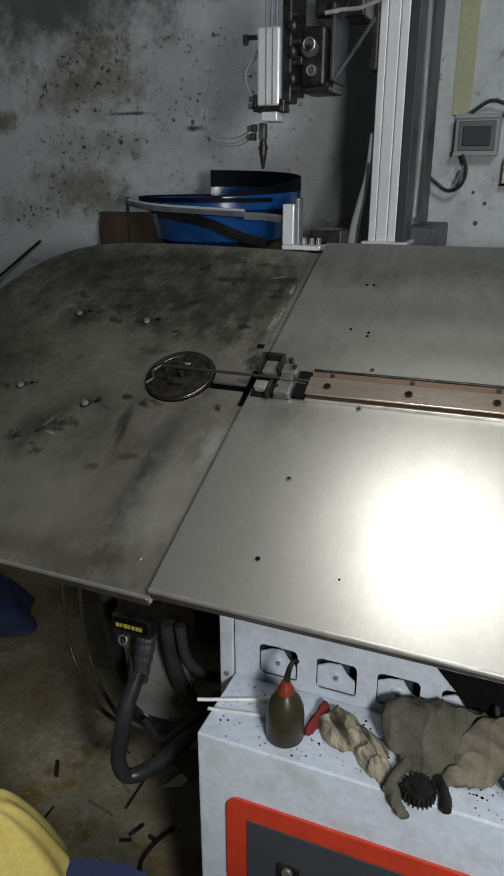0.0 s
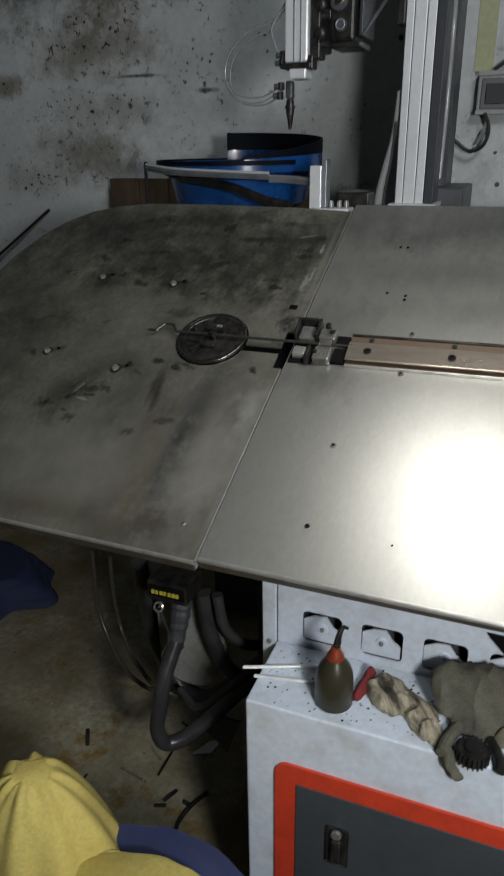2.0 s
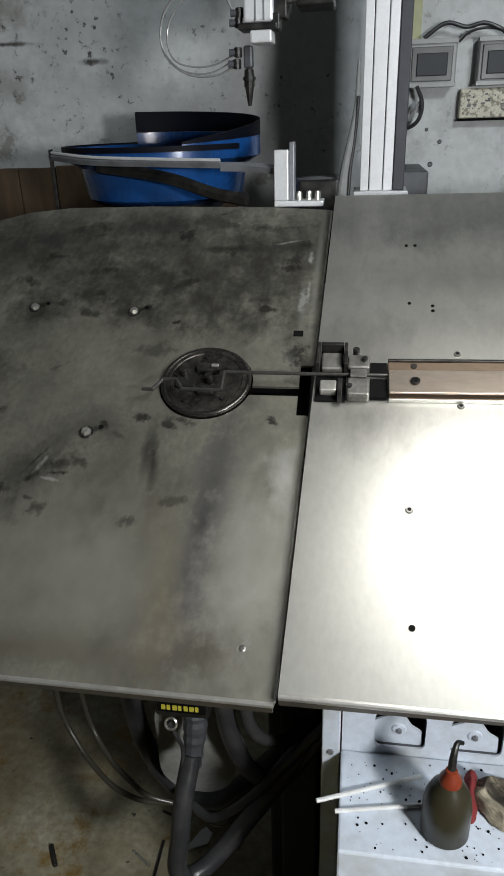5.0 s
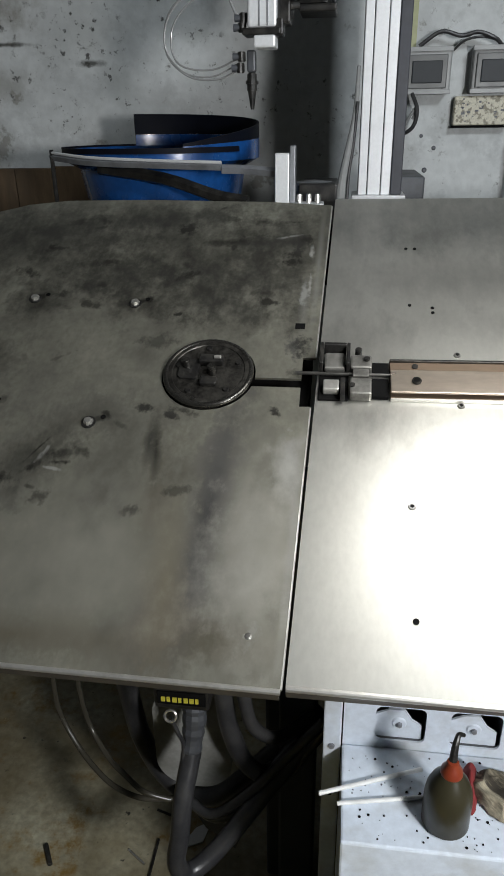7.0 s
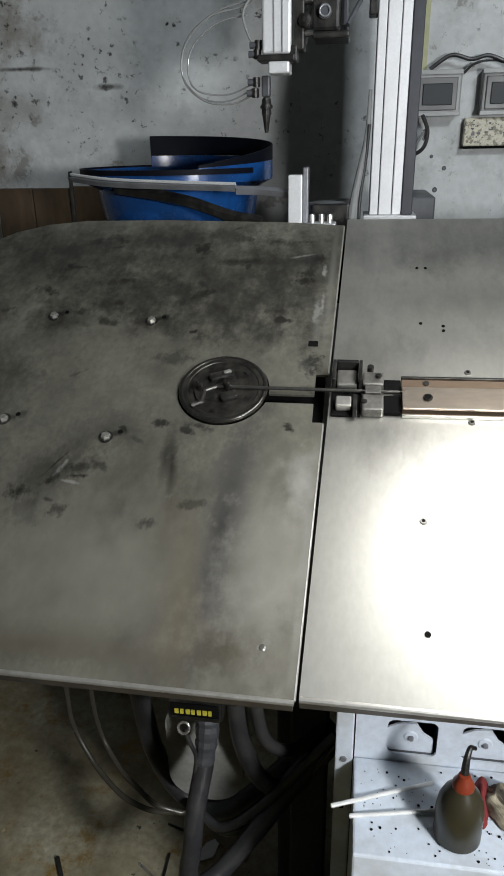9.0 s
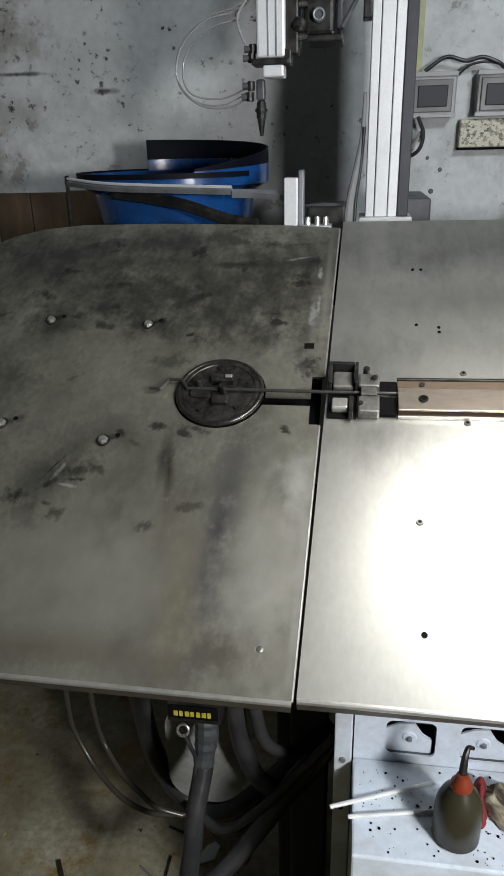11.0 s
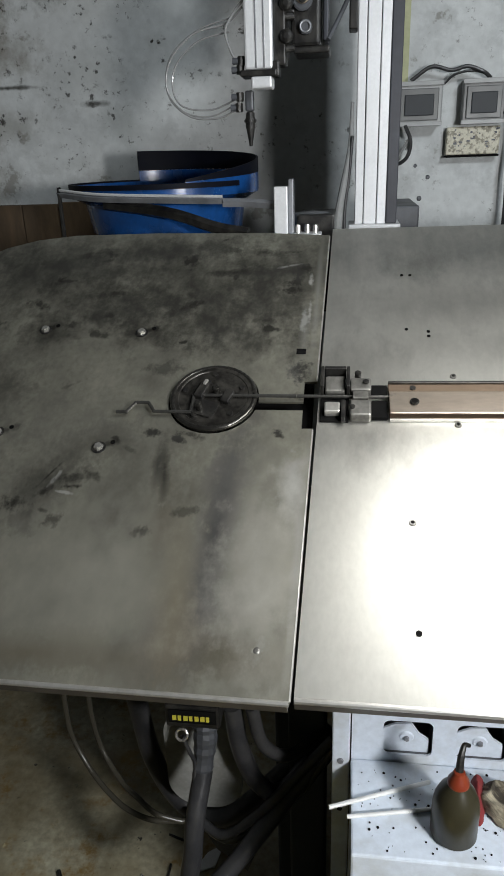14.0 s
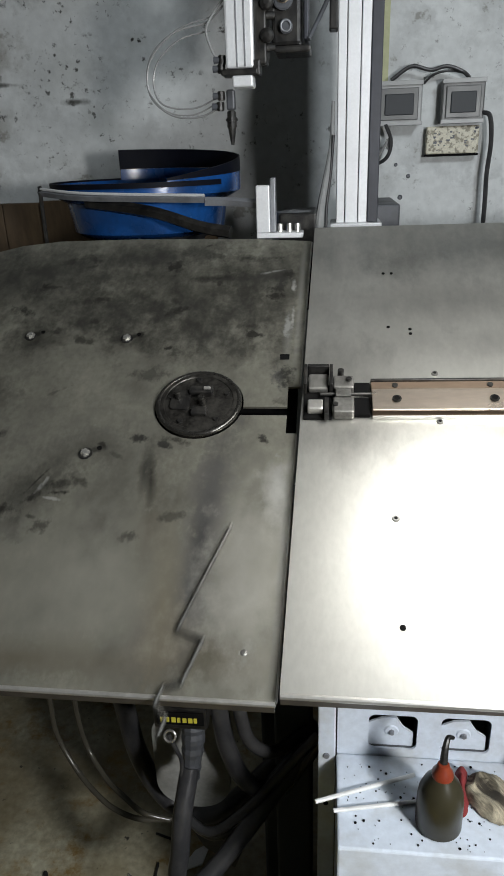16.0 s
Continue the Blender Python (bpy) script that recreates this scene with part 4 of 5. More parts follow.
for x in (-0.95, 0.65):
    q = part("leg", box(x - 0.03, x + 0.03, 1.50, 1.56, 0, 1.08), DKGREY, shelf)

# ---- along the back wall ----
board = thing("wooden_board", pose(0, 0, 0), "weathered brown plank screen against the wall", "board")
xb = -1.36
random.seed(4)
while xb < -0.68:
    w = random.uniform(0.10, 0.15)
    part("plank", box(xb, xb + w - 0.003, 2.075 + random.uniform(0, 0.006), 2.105, 0.0, 1.262 + random.uniform(-0.006, 0.006), 0.002), WOOD, board)
    xb += w
single("leaning_rod", tube([(-2.36, 1.55, 0.0), (-2.26, 1.90, 0.66), (-2.065, 2.045, 0.850), (-1.865, 2.09, 1.0), (-1.665, 2.135, 1.150)], 0.005, 8), BLACK, "thin dark iron rod leaning on the wall", "rod")


def meter(x, z, w, h, light):
    ob = thing("panel_meter", pose(x, WALL_Y, z), "grey rectangular meter box fixed on the wall", "meter box", "meter boxes on the wall")
    part("case", box(-w / 2, w / 2, -0.045, -0.0005, -h / 2, h / 2, 0.004), light, ob)
    part("bezel", box(-w / 2 + 0.010, w / 2 - 0.010, -0.050, -0.0452, -h / 2 + 0.012, h / 2 - 0.016, 0.002), METER, ob, "darker recessed bezel")
    part("window", box(-w / 2 + 0.022, w / 2 - 0.022, -0.053, -0.0502, -h / 2 + 0.024, h / 2 - 0.030, 0.002), SCREEN, ob, "dark window")
    part("top_trim", box(-w / 2 - 0.001, w / 2 + 0.001, -0.052, -0.0455, h / 2 - 0.010, h / 2 + 0.001, 0.001), METER_L, ob)
    part("bottom_trim", box(-w / 2 - 0.001, w / 2 + 0.001, -0.052, -0.0455, -h / 2 - 0.001, -h / 2 + 0.009, 0.001), METER_L, ob)


meter(-0.137, 1.480, 0.118, 0.104, METER_L)
meter(0.026, 1.480, 0.108, 0.104, METER)
strip = thing("terminal_strip", pose(0.008, WALL_Y, 1.388), "cream terminal strip with dark markings on the wall", "terminal strip")
part("body", box(-0.068, 0.068, -0.030, -0.0005, -0.034, 0.034, 0.003), CREAM, strip)
random.seed(11)
for i in range(26):
    x, z, w = random.uniform(-0.06, 0.058), random.uniform(-0.026, 0.026), random.uniform(0.003, 0.009)
    part("mark", box(x, x + w, -0.0312, -0.0302, z, z + random.uniform(0.002, 0.006)), DKGREY, strip)
part("lower_edge", box(-0.069, 0.069, -0.031, -0.0005, -0.040, -0.0345, 0.001), DARK, strip)
cable = thing("wall_cables", pose(0, 0, 0), "black cables hanging on the wall by the meters", "cable")
part("cable", tube([(-0.17, 2.10, 1.43), (-0.155, 2.09, 1.39), (-0.165, 2.09, 1.35), (-0.20, 2.10, 1.335), (-0.24, 2.10, 1.36), (-0.27, 2.10, 1.385)], 0.005), HOSE, cable)
part("cable", tube([(-0.185, 2.11, 1.352), (-0.17, 2.10, 1.38), (-0.155, 2.10, 1.40), (-0.165, 2.10, 1.37)], 0.0035), TUBE, cable)
part("cable", tube([(-0.16, 2.11, 1.535), (-0.11, 2.11, 1.565), (-0.06, 2.11, 1.555), (-0.02, 2.11, 1.562), (0.02, 2.11, 1.548), (0.04, 2.12, 1.534)], 0.005), HOSE, cable)
part("cable", tube([(-0.075, 2.12, 1.525), (-0.05, 2.115, 1.545), (-0.01, 2.115, 1.552), (0.03, 2.12, 1.545)], 0.003), HOSE, cable)
part("cable", tube([(0.078, 2.11, 1.452), (0.096, 2.10, 1.44), (0.104, 2.10, 1.38), (0.10, 2.10, 1.30), (0.102, 2.10, 1.20), (0.10, 2.10, 0.9)], 0.006), HOSE, cable)
single("yellow_tape", box(-0.215, -0.165, WALL_Y - 0.003, WALL_Y - 0.0005, 1.535, 2.4, 0.0005), PLASTER_MARK, "faded yellow-green strip on the wall", "tape")
random.seed(7)
for x, z, r in ((-0.02, 1.74, 0.010), (-0.135, 1.33, 0.005), (-0.10, 1.30, 0.006), (-0.12, 1.245, 0.007), (-0.42, 1.63, 0.008), (0.03, 1.80, 0.006)):
    single("wall_plug", cyl(0, 0, 0, 0.003, r, r * 0.6, 9), DKGREY, "small dark plug hole in the plaster", "hole", "plug holes", m=pose(x, WALL_Y, z, 90, 0, 0))

# ---- loose things on the console ----
bottle = thing("oil_bottle", pose(-0.180, 0.670, LZ), "smoky brown plastic oil bottle with orange cap", "oil bottle")
smooth(part("body", lathe([(0.002, 0.0), (0.023, 0.0), (0.0265, 0.004), (0.0265, 0.042), (0.0250, 0.054), (0.0205, 0.066), (0.0145, 0.074), (0.0120, 0.078), (0.002, 0.079)], 40), BOTTLE, bottle), 50)
smooth(part("cap", lathe([(0.002, 0.0775), (0.0122, 0.0775), (0.0118, 0.083), (0.0085, 0.088), (0.0062, 0.095), (0.002, 0.096)], 32), CAP, bottle, "orange screw cap"), 40)
part("spout", tube([(0, 0, 0.090), (0.001, 0.005, 0.104), (0.003, 0.010, 0.114), (0.006, 0.015, 0.119), (0.012, 0.017, 0.117)], 0.0045, 10, 6, None, lambda t: 1.1 - 0.6 * t), BLACK, bottle)
single("loose_rod", tube([(-0.324, 0.686, LZ + 0.004), (-0.20, 0.735, LZ + 0.004)], 0.0028, 10, 1), ROD, "bright short steel rod on the console", "rod", "short rods")
single("loose_rod", tube([(-0.302, 0.676, LZ + 0.003), (-0.20, 0.697, LZ + 0.003)], 0.0026, 10, 1), ROD, "thin bright steel rod on the console", "rod", "short rods")


def limp(capsules, thick, seed, lift=lambda x, y: 0.0, step=0.0015):
    """Flat knitted fabric shape from capsules (x0, y0, x1, y1, radius), lying on the cabinet top and hanging over its front edge."""
    xs_ = [v for c in capsules for v in (c[0], c[2])]
    ys_ = [v for c in capsules for v in (c[1], c[3])]
    x_lo, x_hi, y_lo, y_hi = min(xs_) - 0.05, max(xs_) + 0.05, min(ys_) - 0.05, max(ys_) + 0.05
    nx, ny = int((x_hi - x_lo) / step), int((y_hi - y_lo) / step)
    bm = bmesh.new()
    grid = {}
    for i in range(nx):
        for j in range(ny):
            x, y = x_lo + i * step, y_lo + j * step
            d = 1.0
            for x0, y0, x1, y1, r in capsules:
                dx, dy = x1 - x0, y1 - y0
                f = max(0, min(1, ((x - x0) * dx + (y - y0) * dy) / (dx * dx + dy * dy)))
                d = min(d, math.hypot(x - x0 - f * dx, y - y0 - f * dy) - r)
            d += 0.0030 * noise.noise(Vector((x * 60, y * 60, seed)))
            if d > 0:
                continue
            q = Vector((x * 60 + seed, y * 60, seed))
            fold = 1 - abs(noise.noise(Vector((x * 34 + y * 16 + seed, y * 22 - x * 9, seed))))
            h = thick * math.sqrt(min(1, -d / 0.013)) * (0.80 + 0.35 * noise.noise(q * 0.5)) + 0.0075 * fold ** 5 * min(1, -d / 0.006) + 0.002 * noise.noise(q)
            h = max(0.0012, h) + lift(x, y)
            place = (x, y, LZ + h) if y >= LY else (x, LY - 0.002 - h, LZ - (LY - y))
            grid[i, j] = bm.verts.new(place)
    for i, j in list(grid):
        four = [grid.get(k) for k in ((i, j), (i + 1, j), (i + 1, j + 1), (i, j + 1))]
        if all(four):
            bm.faces.new(four)
    bmesh.ops.delete(bm, geom=[v for v in bm.verts if not v.link_faces], context="VERTS")
    for _ in range(3):
        rim = {v: sum((e.other_vert(v).co for e in v.link_edges if e.is_boundary), Vector()) / max(1, sum(e.is_boundary for e in v.link_edges)) for v in bm.verts if v.is_boundary}
        for v, co in rim.items():
            v.co = v.co.lerp(co, 0.5)
    g = bmesh.ops.extrude_face_region(bm, geom=bm.faces[:])
    for v in g["geom"]:
        if isinstance(v, bmesh.types.BMVert):
            v.co.z -= 0.0010
            v.co.y += 0.0006
    return bm


glove = thing("work_glove", pose(0, 0, 0), "pale oily cotton work glove with red cuff edge", "glove", "work gloves")
smooth(part("palm", limp([(-0.112, 0.716, -0.062, 0.690, 0.026), (-0.090, 0.700, -0.050, 0.655, 0.014), (-0.066, 0.700, -0.036, 0.650, 0.014), (-0.052, 0.680, -0.024, 0.640, 0.012)], 0.009, 1.3), GLOVE, glove), 80)
smooth(part("cuff", limp([(-0.114, 0.714, -0.104, 0.700, 0.031)], 0.016, 4.1), GLOVE, glove, "pale knitted cuff"), 80)
smooth(part("cuff_band", limp([(-0.150, 0.686, -0.143, 0.738, 0.0085)], 0.024, 2.1), RED_CLOTH, glove, "red cuff binding"), 80)
smooth(part("finger", limp([(-0.026, 0.640, -0.004, 0.605, 0.0085)], 0.013, 3.3), GLOVE_D, glove, "dark oily fingertip"), 80)


def heap(x, y):
    s = max(0.0, min(1.0, (y - 0.655) / 0.08))
    return 0.050 * s * s * (3 - 2 * s)


glove2 = thing("work_glove", pose(0, 0, 0), "dark olive cotton glove heaped against the panel", "glove", "work gloves")
smooth(part("palm", limp([(-0.020, 0.715, 0.060, 0.722, 0.036), (0.0, 0.690, 0.060, 0.690, 0.026)], 0.013, 7.7, heap), GLOVE_D, glove2), 80)
smooth(part("cuff", limp([(0.076, 0.695, 0.096, 0.716, 0.030), (0.045, 0.668, 0.085, 0.680, 0.012)], 0.012, 5.2, lambda x, y: heap(x, y) + 0.008), CUFF, glove2, "ribbed pale cuff"), 80)
smooth(part("cuff_band", limp([(0.118, 0.690, 0.124, 0.725, 0.0045)], 0.014, 2.9, heap), RED_CLOTH, glove2, "red cuff binding"), 80)
part("yellow_tag", limp([(-0.050, 0.722, -0.040, 0.718, 0.006)], 0.016, 6.1, heap), LABEL_Y, glove2, "yellow tag")
pliers = thing("gear_tool", pose(0.010, 0.638, LZ, 0, 0, 0), "black toothed gear tool with two handles", "hand tool")
teeth = []
for i in range(22):
    for da, r in ((-0.05, 0.018), (-0.04, 0.022), (0.04, 0.022), (0.05, 0.018)):
        a = 2 * math.pi * i / 22 + da
        teeth.append((r * math.cos(a), r * math.sin(a)))
part("gear", slab(teeth, 0.0, 0.016), BLACK, pliers)
part("hub", cyl(0, 0, 0.0161, 0.020, 0.011, None, 24, 0.001), BLACK, pliers)
part("handle", tube([(0.02, 0.03, 0.008), (0.034, 0.0, 0.008), (0.036, -0.016, 0.007)], 0.007, 10), BLACK, pliers)
part("handle", tube([(-0.02, 0.04, 0.010), (-0.032, 0.01, 0.009), (-0.036, -0.014, 0.008)], 0.008, 10), GLOVE_D, pliers)
single("console_cable", tube([(0.09, 0.75, 0.71), (0.10, 0.71, 0.675), (0.105, 0.68, 0.655), (0.125, 0.66, 0.66), (0.13, 0.665, 0.68), (0.12, 0.69, 0.69), (0.14, 0.72, 0.68)], 0.0035), HOSE, "thin black cable lying on the console", "cable")
random.seed(21)
bm = bmesh.new()
for i in range(520):
    x, y, r = random.uniform(-0.29, 0.30), random.betavariate(1.2, 1.3) * 0.125 + 0.634, random.choice((0.0004, 0.0005, 0.0006, 0.0008, 0.0012, 0.0017))
    cyl(x, y, LZ + 0.0002, LZ + 0.0009, r, None, 7, bm=bm)
single("oil_specks", bm, DARK, "dark oil drops and metal specks on the console", "specks", kind="stuff")

# ---- under the bending table ----
drive = thing("drive_unit", TABLE, "dark drive unit under the table with yellow warning label", "drive unit")
part("gearbox", box(-0.62, -0.45, -0.30, 0.05, -0.26, -0.062, 0.008), DKGREY, drive)
UNDER = TABLE.inverted()
part("bearing_plate", slab(rounded_plan(-0.592, -0.468, 0.365, 0.575, 0.055), 0.0, 0.010), GREY_PAINT, drive, "grey rounded bearing plate", UNDER @ pose(0, 0.905, 0, 90, 0, 0))
part("label", box(-0.552, -0.484, 0.806, 0.808, 0.634, 0.656), DARK, drive, "black label plate", UNDER)
for i, w in enumerate((0.0055, 0.0045, 0.006, 0.0045, 0.0055, 0.006, 0.0045)):
    part("label_bar", box(-0.546 + 0.0080 * i, -0.546 + 0.0080 * i + w, 0.804, 0.8058, 0.640, 0.6475), LABEL_Y, drive, "yellow lettering bar", UNDER)
part("label_block", box(-0.558, -0.480, 0.809, 0.874, 0.622, 0.662, 0.004), BLACK, drive, "", UNDER)
part("ring_bolt", tube([(0.008 * math.cos(a), 0.008 * math.sin(a), 0) for a in np.linspace(0, 2 * math.pi, 25)], 0.0022, 8, 0), BOLT, drive, "bright ring bolt", UNDER @ pose(-0.535, 0.806, 0.612, 65, 0, 0))
part("hose_union", tube([(-0.508, 0.845, 0.610), (-0.509, 0.832, 0.57), (-0.514, 0.820, 0.52)], 0.015, 12, 6, None, lambda t: 1.2 - 0.3 * t + 0.12 * (int(t * 9) % 2)), DKGREY, drive, "crimped hose union", UNDER)
part("side_plate", slab([(-0.478, 0.535), (-0.462, 0.540), (-0.436, 0.445), (-0.447, 0.415), (-0.474, 0.50)], 0.0, 0.006), GREY_PAINT, drive, "slanted grey side plate", UNDER @ pose(0, 0.895, 0, 90, 0, 0))
hoses = thing("hydraulic_hoses", pose(0, 0, 0), "thick black rubber hoses and grey air lines hanging in a loop", "hose")
part("hose", tube([(-0.512, 0.822, 0.53), (-0.520, 0.785, 0.475), (-0.524, 0.768, 0.42), (-0.532, 0.765, 0.365), (-0.522, 0.775, 0.325), (-0.49, 0.80, 0.330), (-0.44, 0.84, 0.375), (-0.38, 0.89, 0.435), (-0.32, 0.93, 0.49)], 0.0145, 12), HOSE, hoses)
part("hose", tube([(-0.652, 0.94, 0.60), (-0.645, 0.945, 0.50), (-0.635, 0.95, 0.41), (-0.606, 0.95, 0.33), (-0.566, 0.945, 0.290), (-0.51, 0.93, 0.300), (-0.46, 0.93, 0.345), (-0.38, 0.95, 0.43), (-0.33, 0.97, 0.48)], 0.017, 12), HOSE, hoses)
part("hose", tube([(-0.470, 0.86, 0.62), (-0.462, 0.86, 0.54), (-0.440, 0.87, 0.46), (-0.405, 0.89, 0.42), (-0.36, 0.93, 0.45)], 0.014, 12), HOSE, hoses)
part("hose", tube([(-0.440, 0.85, 0.63), (-0.425, 0.85, 0.56), (-0.39, 0.88, 0.51), (-0.34, 0.93, 0.51)], 0.010, 12), HOSE, hoses)
part("hose", tube([(-0.555, 0.90, 0.335), (-0.50, 0.87, 0.335), (-0.44, 0.86, 0.40), (-0.38, 0.87, 0.475), (-0.322, 0.89, 0.54)], 0.008, 10), HOSE, hoses)
part("hose", tube([(-0.54, 0.90, 0.31), (-0.49, 0.87, 0.325), (-0.43, 0.87, 0.37), (-0.37, 0.89, 0.43), (-0.322, 0.91, 0.50)], 0.007, 10), HOSE_G, hoses)
part("air_line", tube([(-0.795, 0.985, 0.56), (-0.801, 0.99, 0.46), (-0.795, 0.985, 0.40), (-0.760, 0.965, 0.345), (-0.718, 0.94, 0.318), (-0.678, 0.921, 0.306), (-0.63, 0.915, 0.295), (-0.57, 0.93, 0.285)], 0.0048, 10), HOSE_G, hoses, "olive air line")
part("air_line", tube([(-0.748, 0.98, 0.56), (-0.752, 0.985, 0.46), (-0.740, 0.98, 0.385), (-0.700, 0.95, 0.345), (-0.66, 0.925, 0.332), (-0.623, 0.906, 0.322), (-0.58, 0.91, 0.305)], 0.0048, 10), HOSE_G, hoses, "olive air line")
part("cable", tube([(-0.538, 0.815, 0.60), (-0.528, 0.812, 0.575), (-0.522, 0.815, 0.545), (-0.524, 0.80, 0.50)], 0.0032, 8), HOSE, hoses)
for ob in hoses.children:
    smooth(ob, 60)
frame_ = thing("under_frame", pose(0, 0, 0), "dark welded steel frame under the tables", "frame")
part("post", box(-0.395, -0.335, 0.93, 0.99, 0.0, 0.92, 0.004), SLATE, frame_)
part("rail", box(-1.19, -0.34, 1.24, 1.29, 0.55, 0.60, 0.004), DARK, frame_)
part("shroud", box(-0.425, -0.335, 1.00, 1.06, 0.0, 0.62, 0.006), SLATE, frame_)
single("rubber_flap", slab([(-0.548, 0.228), (-0.530, 0.236), (-0.445, 0.238), (-0.456, 0.205), (-0.477, 0.142), (-0.500, 0.166), (-0.530, 0.19)], 0.0, 0.006), HOSE, "torn black rubber flap hanging under the hoses", "rubber flap", m=pose(0, 0.955, 0, 90, 0, 0))
single("metal_offcut", slab([(-0.61, 1.03), (-0.565, 1.05), (-0.555, 1.10), (-0.585, 1.08)], 0.0005, 0.004), ALU, "bright sheet metal offcut on the floor", "offcut")

# ---- on the floor ----


def drape(cx, cy, top, base, height, folds, seed, squash=1.0):
    """A cloth-covered heap: narrow ridge on top, folds running down to the floor."""
    bm = bmesh.new()
    n, k = 26, 110
    rings = []
    for i in range(n + 1):
        s = i / n
        ring = []
        for j in range(k):
            a = 2 * math.pi * j / k
            fold = math.sin(folds * a + seed + 1.3 * math.sin(2 * a)) * 0.5 + 0.5 * math.sin((folds * 2 + 1) * a + 2 * seed)
            r = top + (base - top) * s ** 0.8 + 0.040 * fold * s
            z = height * (1 - s ** 1.25) + 0.012 * noise.noise(Vector((3 * math.cos(a), 3 * math.sin(a), 4 * s + seed)))
            ring.append(bm.verts.new((cx + r * math.cos(a), cy + squash * r * math.sin(a), max(0.001, z))))
        rings.append(ring)
    for a, c in zip(rings, rings[1:]):
        for j in range(k):
            bm.faces.new((a[j], a[(j + 1) % k], c[(j + 1) % k], c[j]))
    bm.faces.new(rings[0])
    bm.faces.new(rings[-1])
    return bm


sack = thing("yellow_sack", pose(0, 0, 0), "yellow cloth sack with stiff folds standing on the floor", "sack")
smooth(part("upright_fold", drape(-0.555, 0.47, 0.028, 0.24, 0.56, 4, 0.6, 0.85), YELLOW, sack), 60)
smooth(part("low_fold", drape(-0.36, 0.40, 0.13, 0.22, 0.455, 5, 1.9, 0.7), YELLOW, sack), 60)
smooth(single("blue_sheet", drape(-0.37, 0.46, 0.15, 0.20, 0.42, 4, 2.0, 0.65), BLUE_CLOTH, "dark blue plastic sheet heaped behind the sack", "plastic sheet"), 60)
smooth(single("blue_sheet", drape(-1.58, 1.42, 0.16, 0.26, 0.09, 3, 1.0, 0.8), BLUE_CLOTH, "crumpled blue plastic sheet on the floor", "plastic sheet"), 60)
random.seed(33)
for i in range(5):
    x, y, a = random.uniform(-0.95, -0.5), random.uniform(0.75, 1.15), random.uniform(0, 180)
    l = random.uniform(0.015, 0.05)
    single("wire_offcut", tube([(-l, 0, 0.003), (l, 0, 0.003)], 0.0028, 6, 1), BLACK if i % 3 else BOLT, "short bent wire offcut on the floor", "offcut", "wire offcuts", m=pose(x, y, 0, 0, 0, a))
for pts, r in (([(-0.888, 1.005, 0.004), (-0.862, 0.965, 0.004)], 0.005), ([(-0.528, 0.945, 0.004), (-0.548, 0.90, 0.004), (-0.556, 0.85, 0.004), (-0.545, 0.82, 0.004)], 0.005),
               ([(-0.612, 0.89, 0.004), (-0.603, 0.905, 0.006), (-0.596, 0.925, 0.004)], 0.004), ([(-0.625, 0.872, 0.004), (-0.600, 0.882, 0.004)], 0.004), ([(-0.568, 0.905, 0.004), (-0.556, 0.902, 0.004)], 0.005)):
    single("wire_offcut", tube(pts, r, 8, 3), BLACK, "short black rod offcut on the floor", "offcut", "wire offcuts")

# ---- the wire being bent ----
WU, WN, WR = -0.0485, 0.009, 0.0025
LINKS = (0.032, 0.052, 0.020, 0.018, 0.021, 0.014)       # from the main length to the tip
MAIN = 0.145
names = ("connector", "leg", "hook_return", "hook_flat", "hook_riser", "hook_end")


def wire_piece(label):
    ob = thing("bent_wire", TABLE @ pose(0, WU, WN), label, "wire part", "wire parts")
    part("main_length", tube([(0, 0, 0), (MAIN, 0, 0)], WR, 10, 1), WIRE, ob)
    kids = []
    for nm, l in zip(names, LINKS):
        kids.append(part(nm, tube([(0.0006, 0, 0), (-l * 0.5, 0, 0), (-l - 0.0006, 0, 0)], WR, 10, 1), WIRE, ob))
    return ob, kids


first_wire, first_links = wire_piece("finished steel wire part bent into a stepped hook")
second_wire, second_links = wire_piece("steel wire being bent into a stepped hook")
stock = tagged(part("wire_stock", tube([(0, 0, 0), (0.40, 0, 0)], WR, 10, 1), WIRE, None, "", TABLE @ pose(0, WU, WN)), "straight steel wire stock in the guide rail", "wire")

PERIOD = 9.8
# seconds and the place of the first joint along the rail, for the second part
FEED = [(6.88, -0.182), (7.0, -0.222), (7.2, -0.307), (7.4, -0.357), (7.5, -0.367), (7.72, -0.367), (7.95, -0.395), (8.38, -0.395), (8.50, -0.387), (8.65, -0.387),
        (8.82, -0.402), (9.08, -0.402), (9.25, -0.424), (10.78, -0.424), (11.12, -0.479), (12.70, -0.479), (12.95, -0.512), (13.60, -0.514), (13.80, -0.524), (14.20, -0.526), (14.50, -0.535), (14.60, -0.535), (14.80, -0.470), (15.2, -0.470)]
# joint, start, end and turn of each bend
BENDS = [(5, 7.55, 7.68, -60), (4, 8.52, 8.62, 60), (3, 8.95, 9.05, 56), (2, 10.50, 10.62, -56), (1, 12.34, 12.48, -90), (0, 13.82, 13.96, 90)]
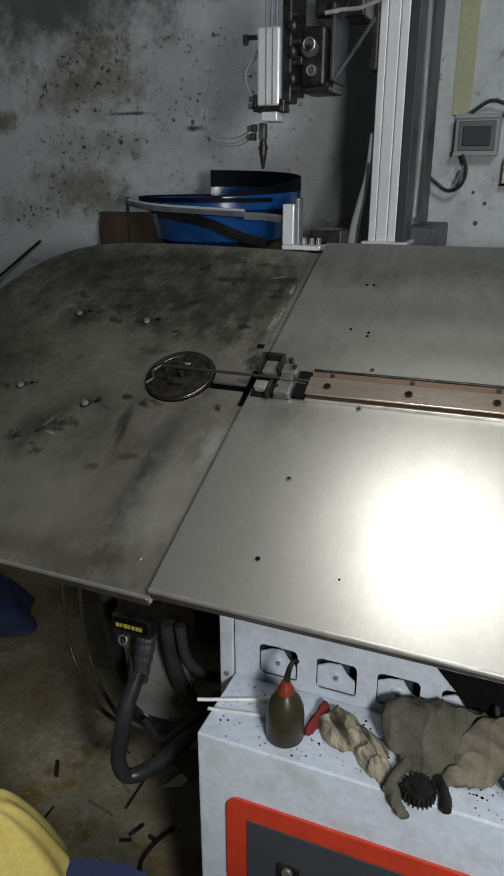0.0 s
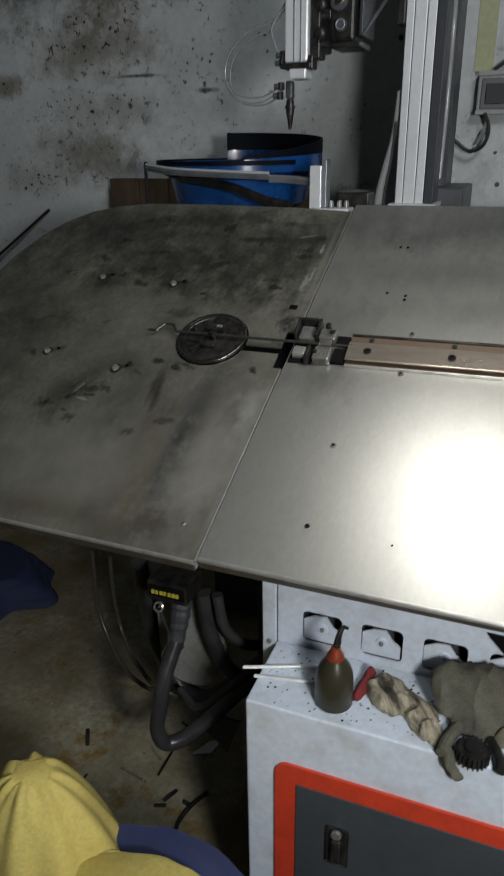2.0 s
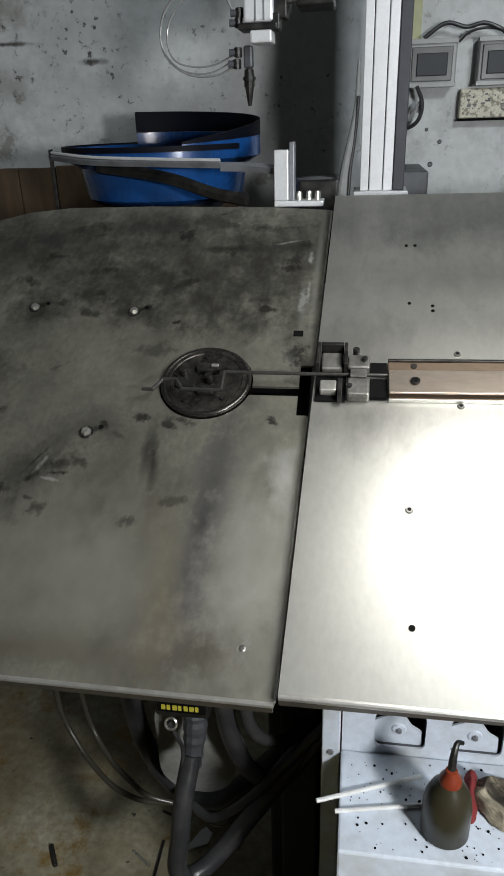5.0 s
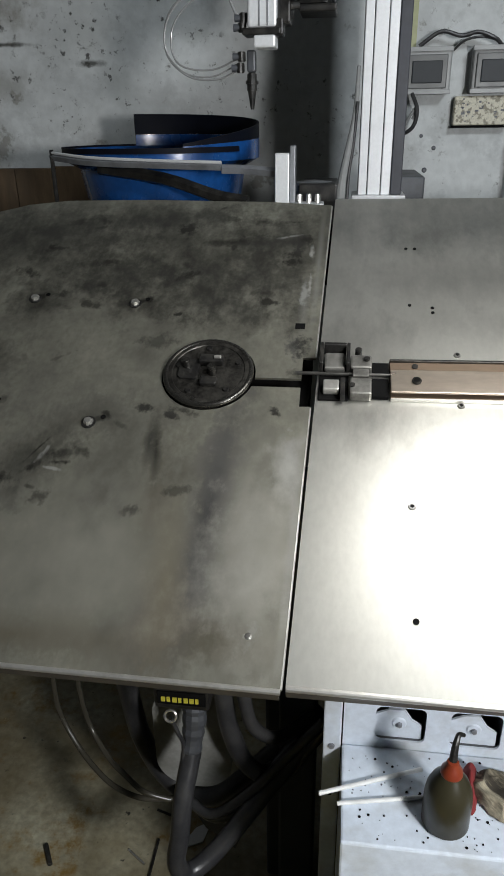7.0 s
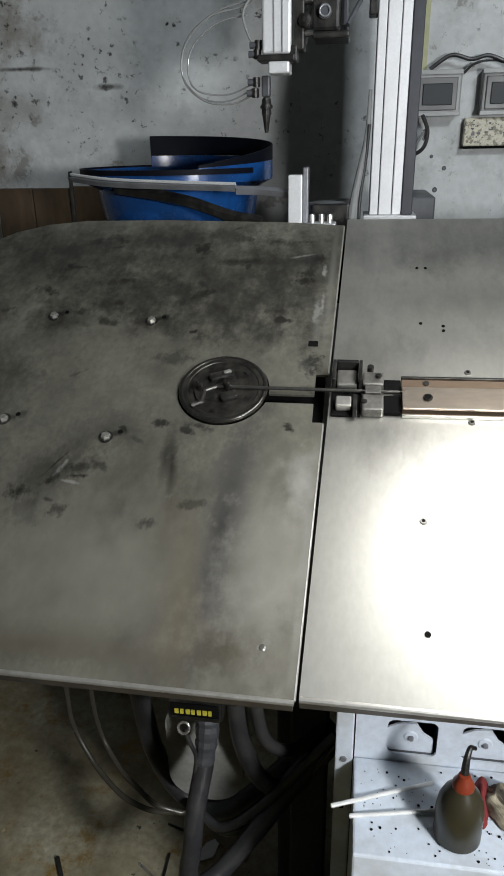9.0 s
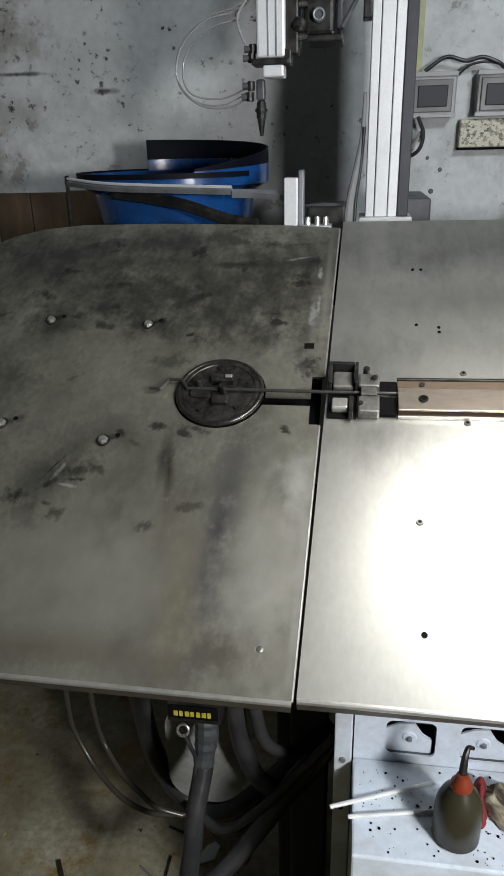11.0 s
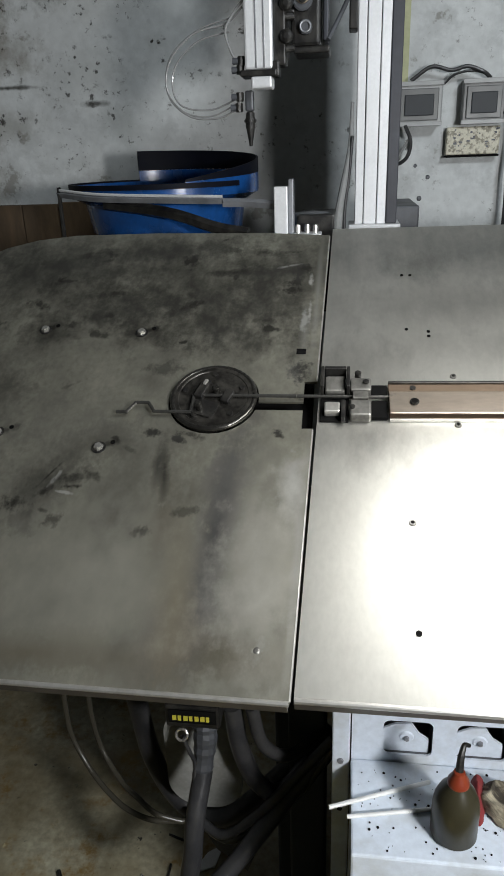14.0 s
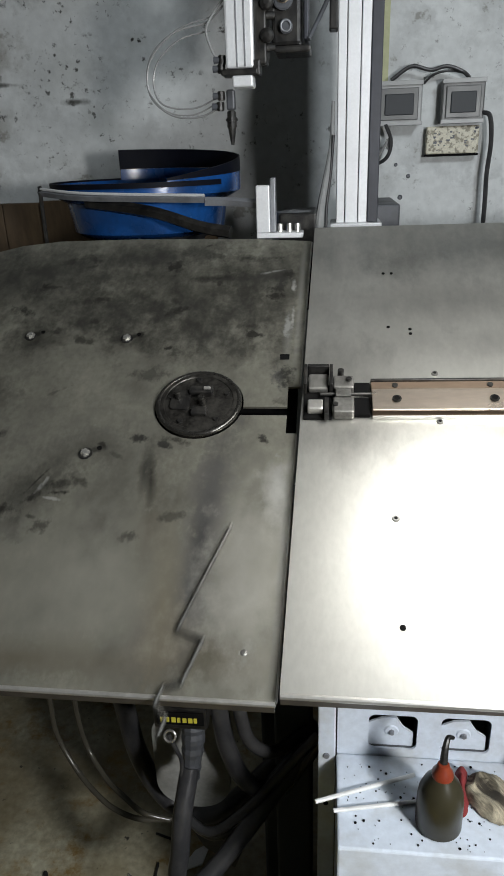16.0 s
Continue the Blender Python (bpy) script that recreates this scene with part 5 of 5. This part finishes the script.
# seconds, place of the first joint on the sheet and turn, after the cut
FALL = [(15.30, -0.470, -0.062, -0.004, 1), (15.40, -0.452, -0.070, -0.006, 7), (15.50, -0.445, -0.085, -0.006, 17), (15.60, -0.463, -0.128, -0.010, 29), (15.70, -0.468, -0.170, -0.010, 42),
        (15.80, -0.470, -0.252, -0.010, 60), (15.90, -0.472, -0.325, -0.010, 70), (16.0, -0.478, -0.392, -0.010, 71)]
LIFT = [(0, -15), (0.52, -15), (0.70, -4), (3.02, -4), (3.24, -15), (3.78, -15), (3.95, 0), (4.74, 0), (4.88, -15), (6.62, -15), (6.78, 0), (7.82, 0), (8.0, -15), (8.34, -15), (8.52, 0),
        (9.5, 0), (9.66, -15), (10.32, -15), (10.50, 0), (12.98, 0), (13.2, -15), (13.56, -15), (13.72, 0), (14.46, 0), (14.64, -15), (16.0, -15)]
TURNS = [(0, 0), (0.6, 0), (0.72, 50), (0.9, 0), (2.55, 0), (2.68, -75), (2.95, 0), (4.02, 0), (4.16, 75), (4.4, 0), (7.55, 0), (7.68, -50), (7.9, 0), (8.52, 0), (8.62, 50), (8.8, 0), (8.95, 0), (9.05, 45), (9.3, 0),
         (10.5, 0), (10.62, -45), (10.8, 0), (12.34, 0), (12.48, -75), (12.7, 0), (13.82, 0), (13.96, 75), (14.2, 0), (16, 0)]


def ramp_at(rows, t):
    if t <= rows[0][0]:
        return rows[0][1]
    for (a, v), (b, w) in zip(rows, rows[1:]):
        if t <= b:
            return v + (w - v) * (t - a) / (b - a)
    return rows[-1][1]


def bend_at(j, t):
    for k, a, b, turn in BENDS:
        if k == j:
            return turn * min(1, max(0, (t - a) / (b - a)))


def link_poses(t):
    x, y, a, out = 0.0, 0.0, 0.0, []
    for j, l in enumerate(LINKS):
        a += bend_at(j, t)
        out.append(pose(x, y, 0, 0, 0, a))
        x, y = x - l * math.cos(radians(a)), y - l * math.sin(radians(a))
    return out


def piece_pose(t):
    """The wire part's pose on the table at a time of the second cycle."""
    if t <= 15.2:
        return TABLE @ pose(ramp_at(FEED, t), WU, WN)
    rows = [(15.2, FEED[-1][1], WU, WN, 0)] + FALL
    for (a, *v), (b, *w) in zip(rows, rows[1:]):
        if t <= b + 1e-6:
            f = (t - a) / (b - a)
            x, y, z, turn = (p + (q - p) * f for p, q in zip(v, w))
            return TABLE @ pose(x, y, z, 0, 0, turn)
    return TABLE @ pose(*rows[-1][1:4], 0, 0, rows[-1][4])


def motions():
    steps = [i / 10 for i in range(161)]
    walk(left_table, [(t, TABLE @ pose(0, 0, h / 1000)) for t, h in LIFT])
    walk(disc, [(t, pose(DX, DU, 0, 0, 0, a)) for t, a in TURNS])
    walk(drive, [(t, TABLE @ pose(0, 0, h / 1000)) for t, h in LIFT])
    # the first part: the same cycle, one period earlier, ending on the floor
    rows = [(t, piece_pose(t + PERIOD)) for t in steps if t <= 6.2]
    rows += [(6.3, pose(-0.49, 0.54, 0.62, 10, 0, 72)), (6.4, pose(-0.48, 0.47, 0.34, 0, 0, 74)), (6.5, pose(-0.47, 0.42, 0.003, 0, 0, 76)), (16.0, pose(-0.47, 0.42, 0.003, 0, 0, 76))]
    walk(first_wire, rows)
    shown = [t for t in steps if t <= 5]
    for j, ob in enumerate(first_links):
        walk(ob, [(t, link_poses(t + PERIOD)[j]) for t in shown] + [(16.0, link_poses(16)[j])])
    # the second part waits in the rail behind the first
    behind = MAIN + sum(LINKS)
    rows = []
    for t in steps:
        if t < 5.4:
            rows.append((t, TABLE @ pose(ramp_at(FEED, t + PERIOD) + behind, WU, WN)))
        else:
            rows.append((t, piece_pose(t)))
    walk(second_wire, rows)
    for j, ob in enumerate(second_links):
        walk(ob, [(t, link_poses(t)[j]) for t in steps if t == 0 or t >= 6.8])
    walk(stock, [(t, TABLE @ pose((ramp_at(FEED, t + PERIOD) + behind if t < 5.4 else ramp_at(FEED, t)) + MAIN + 0.001, WU, WN)) for t in steps])


motions()
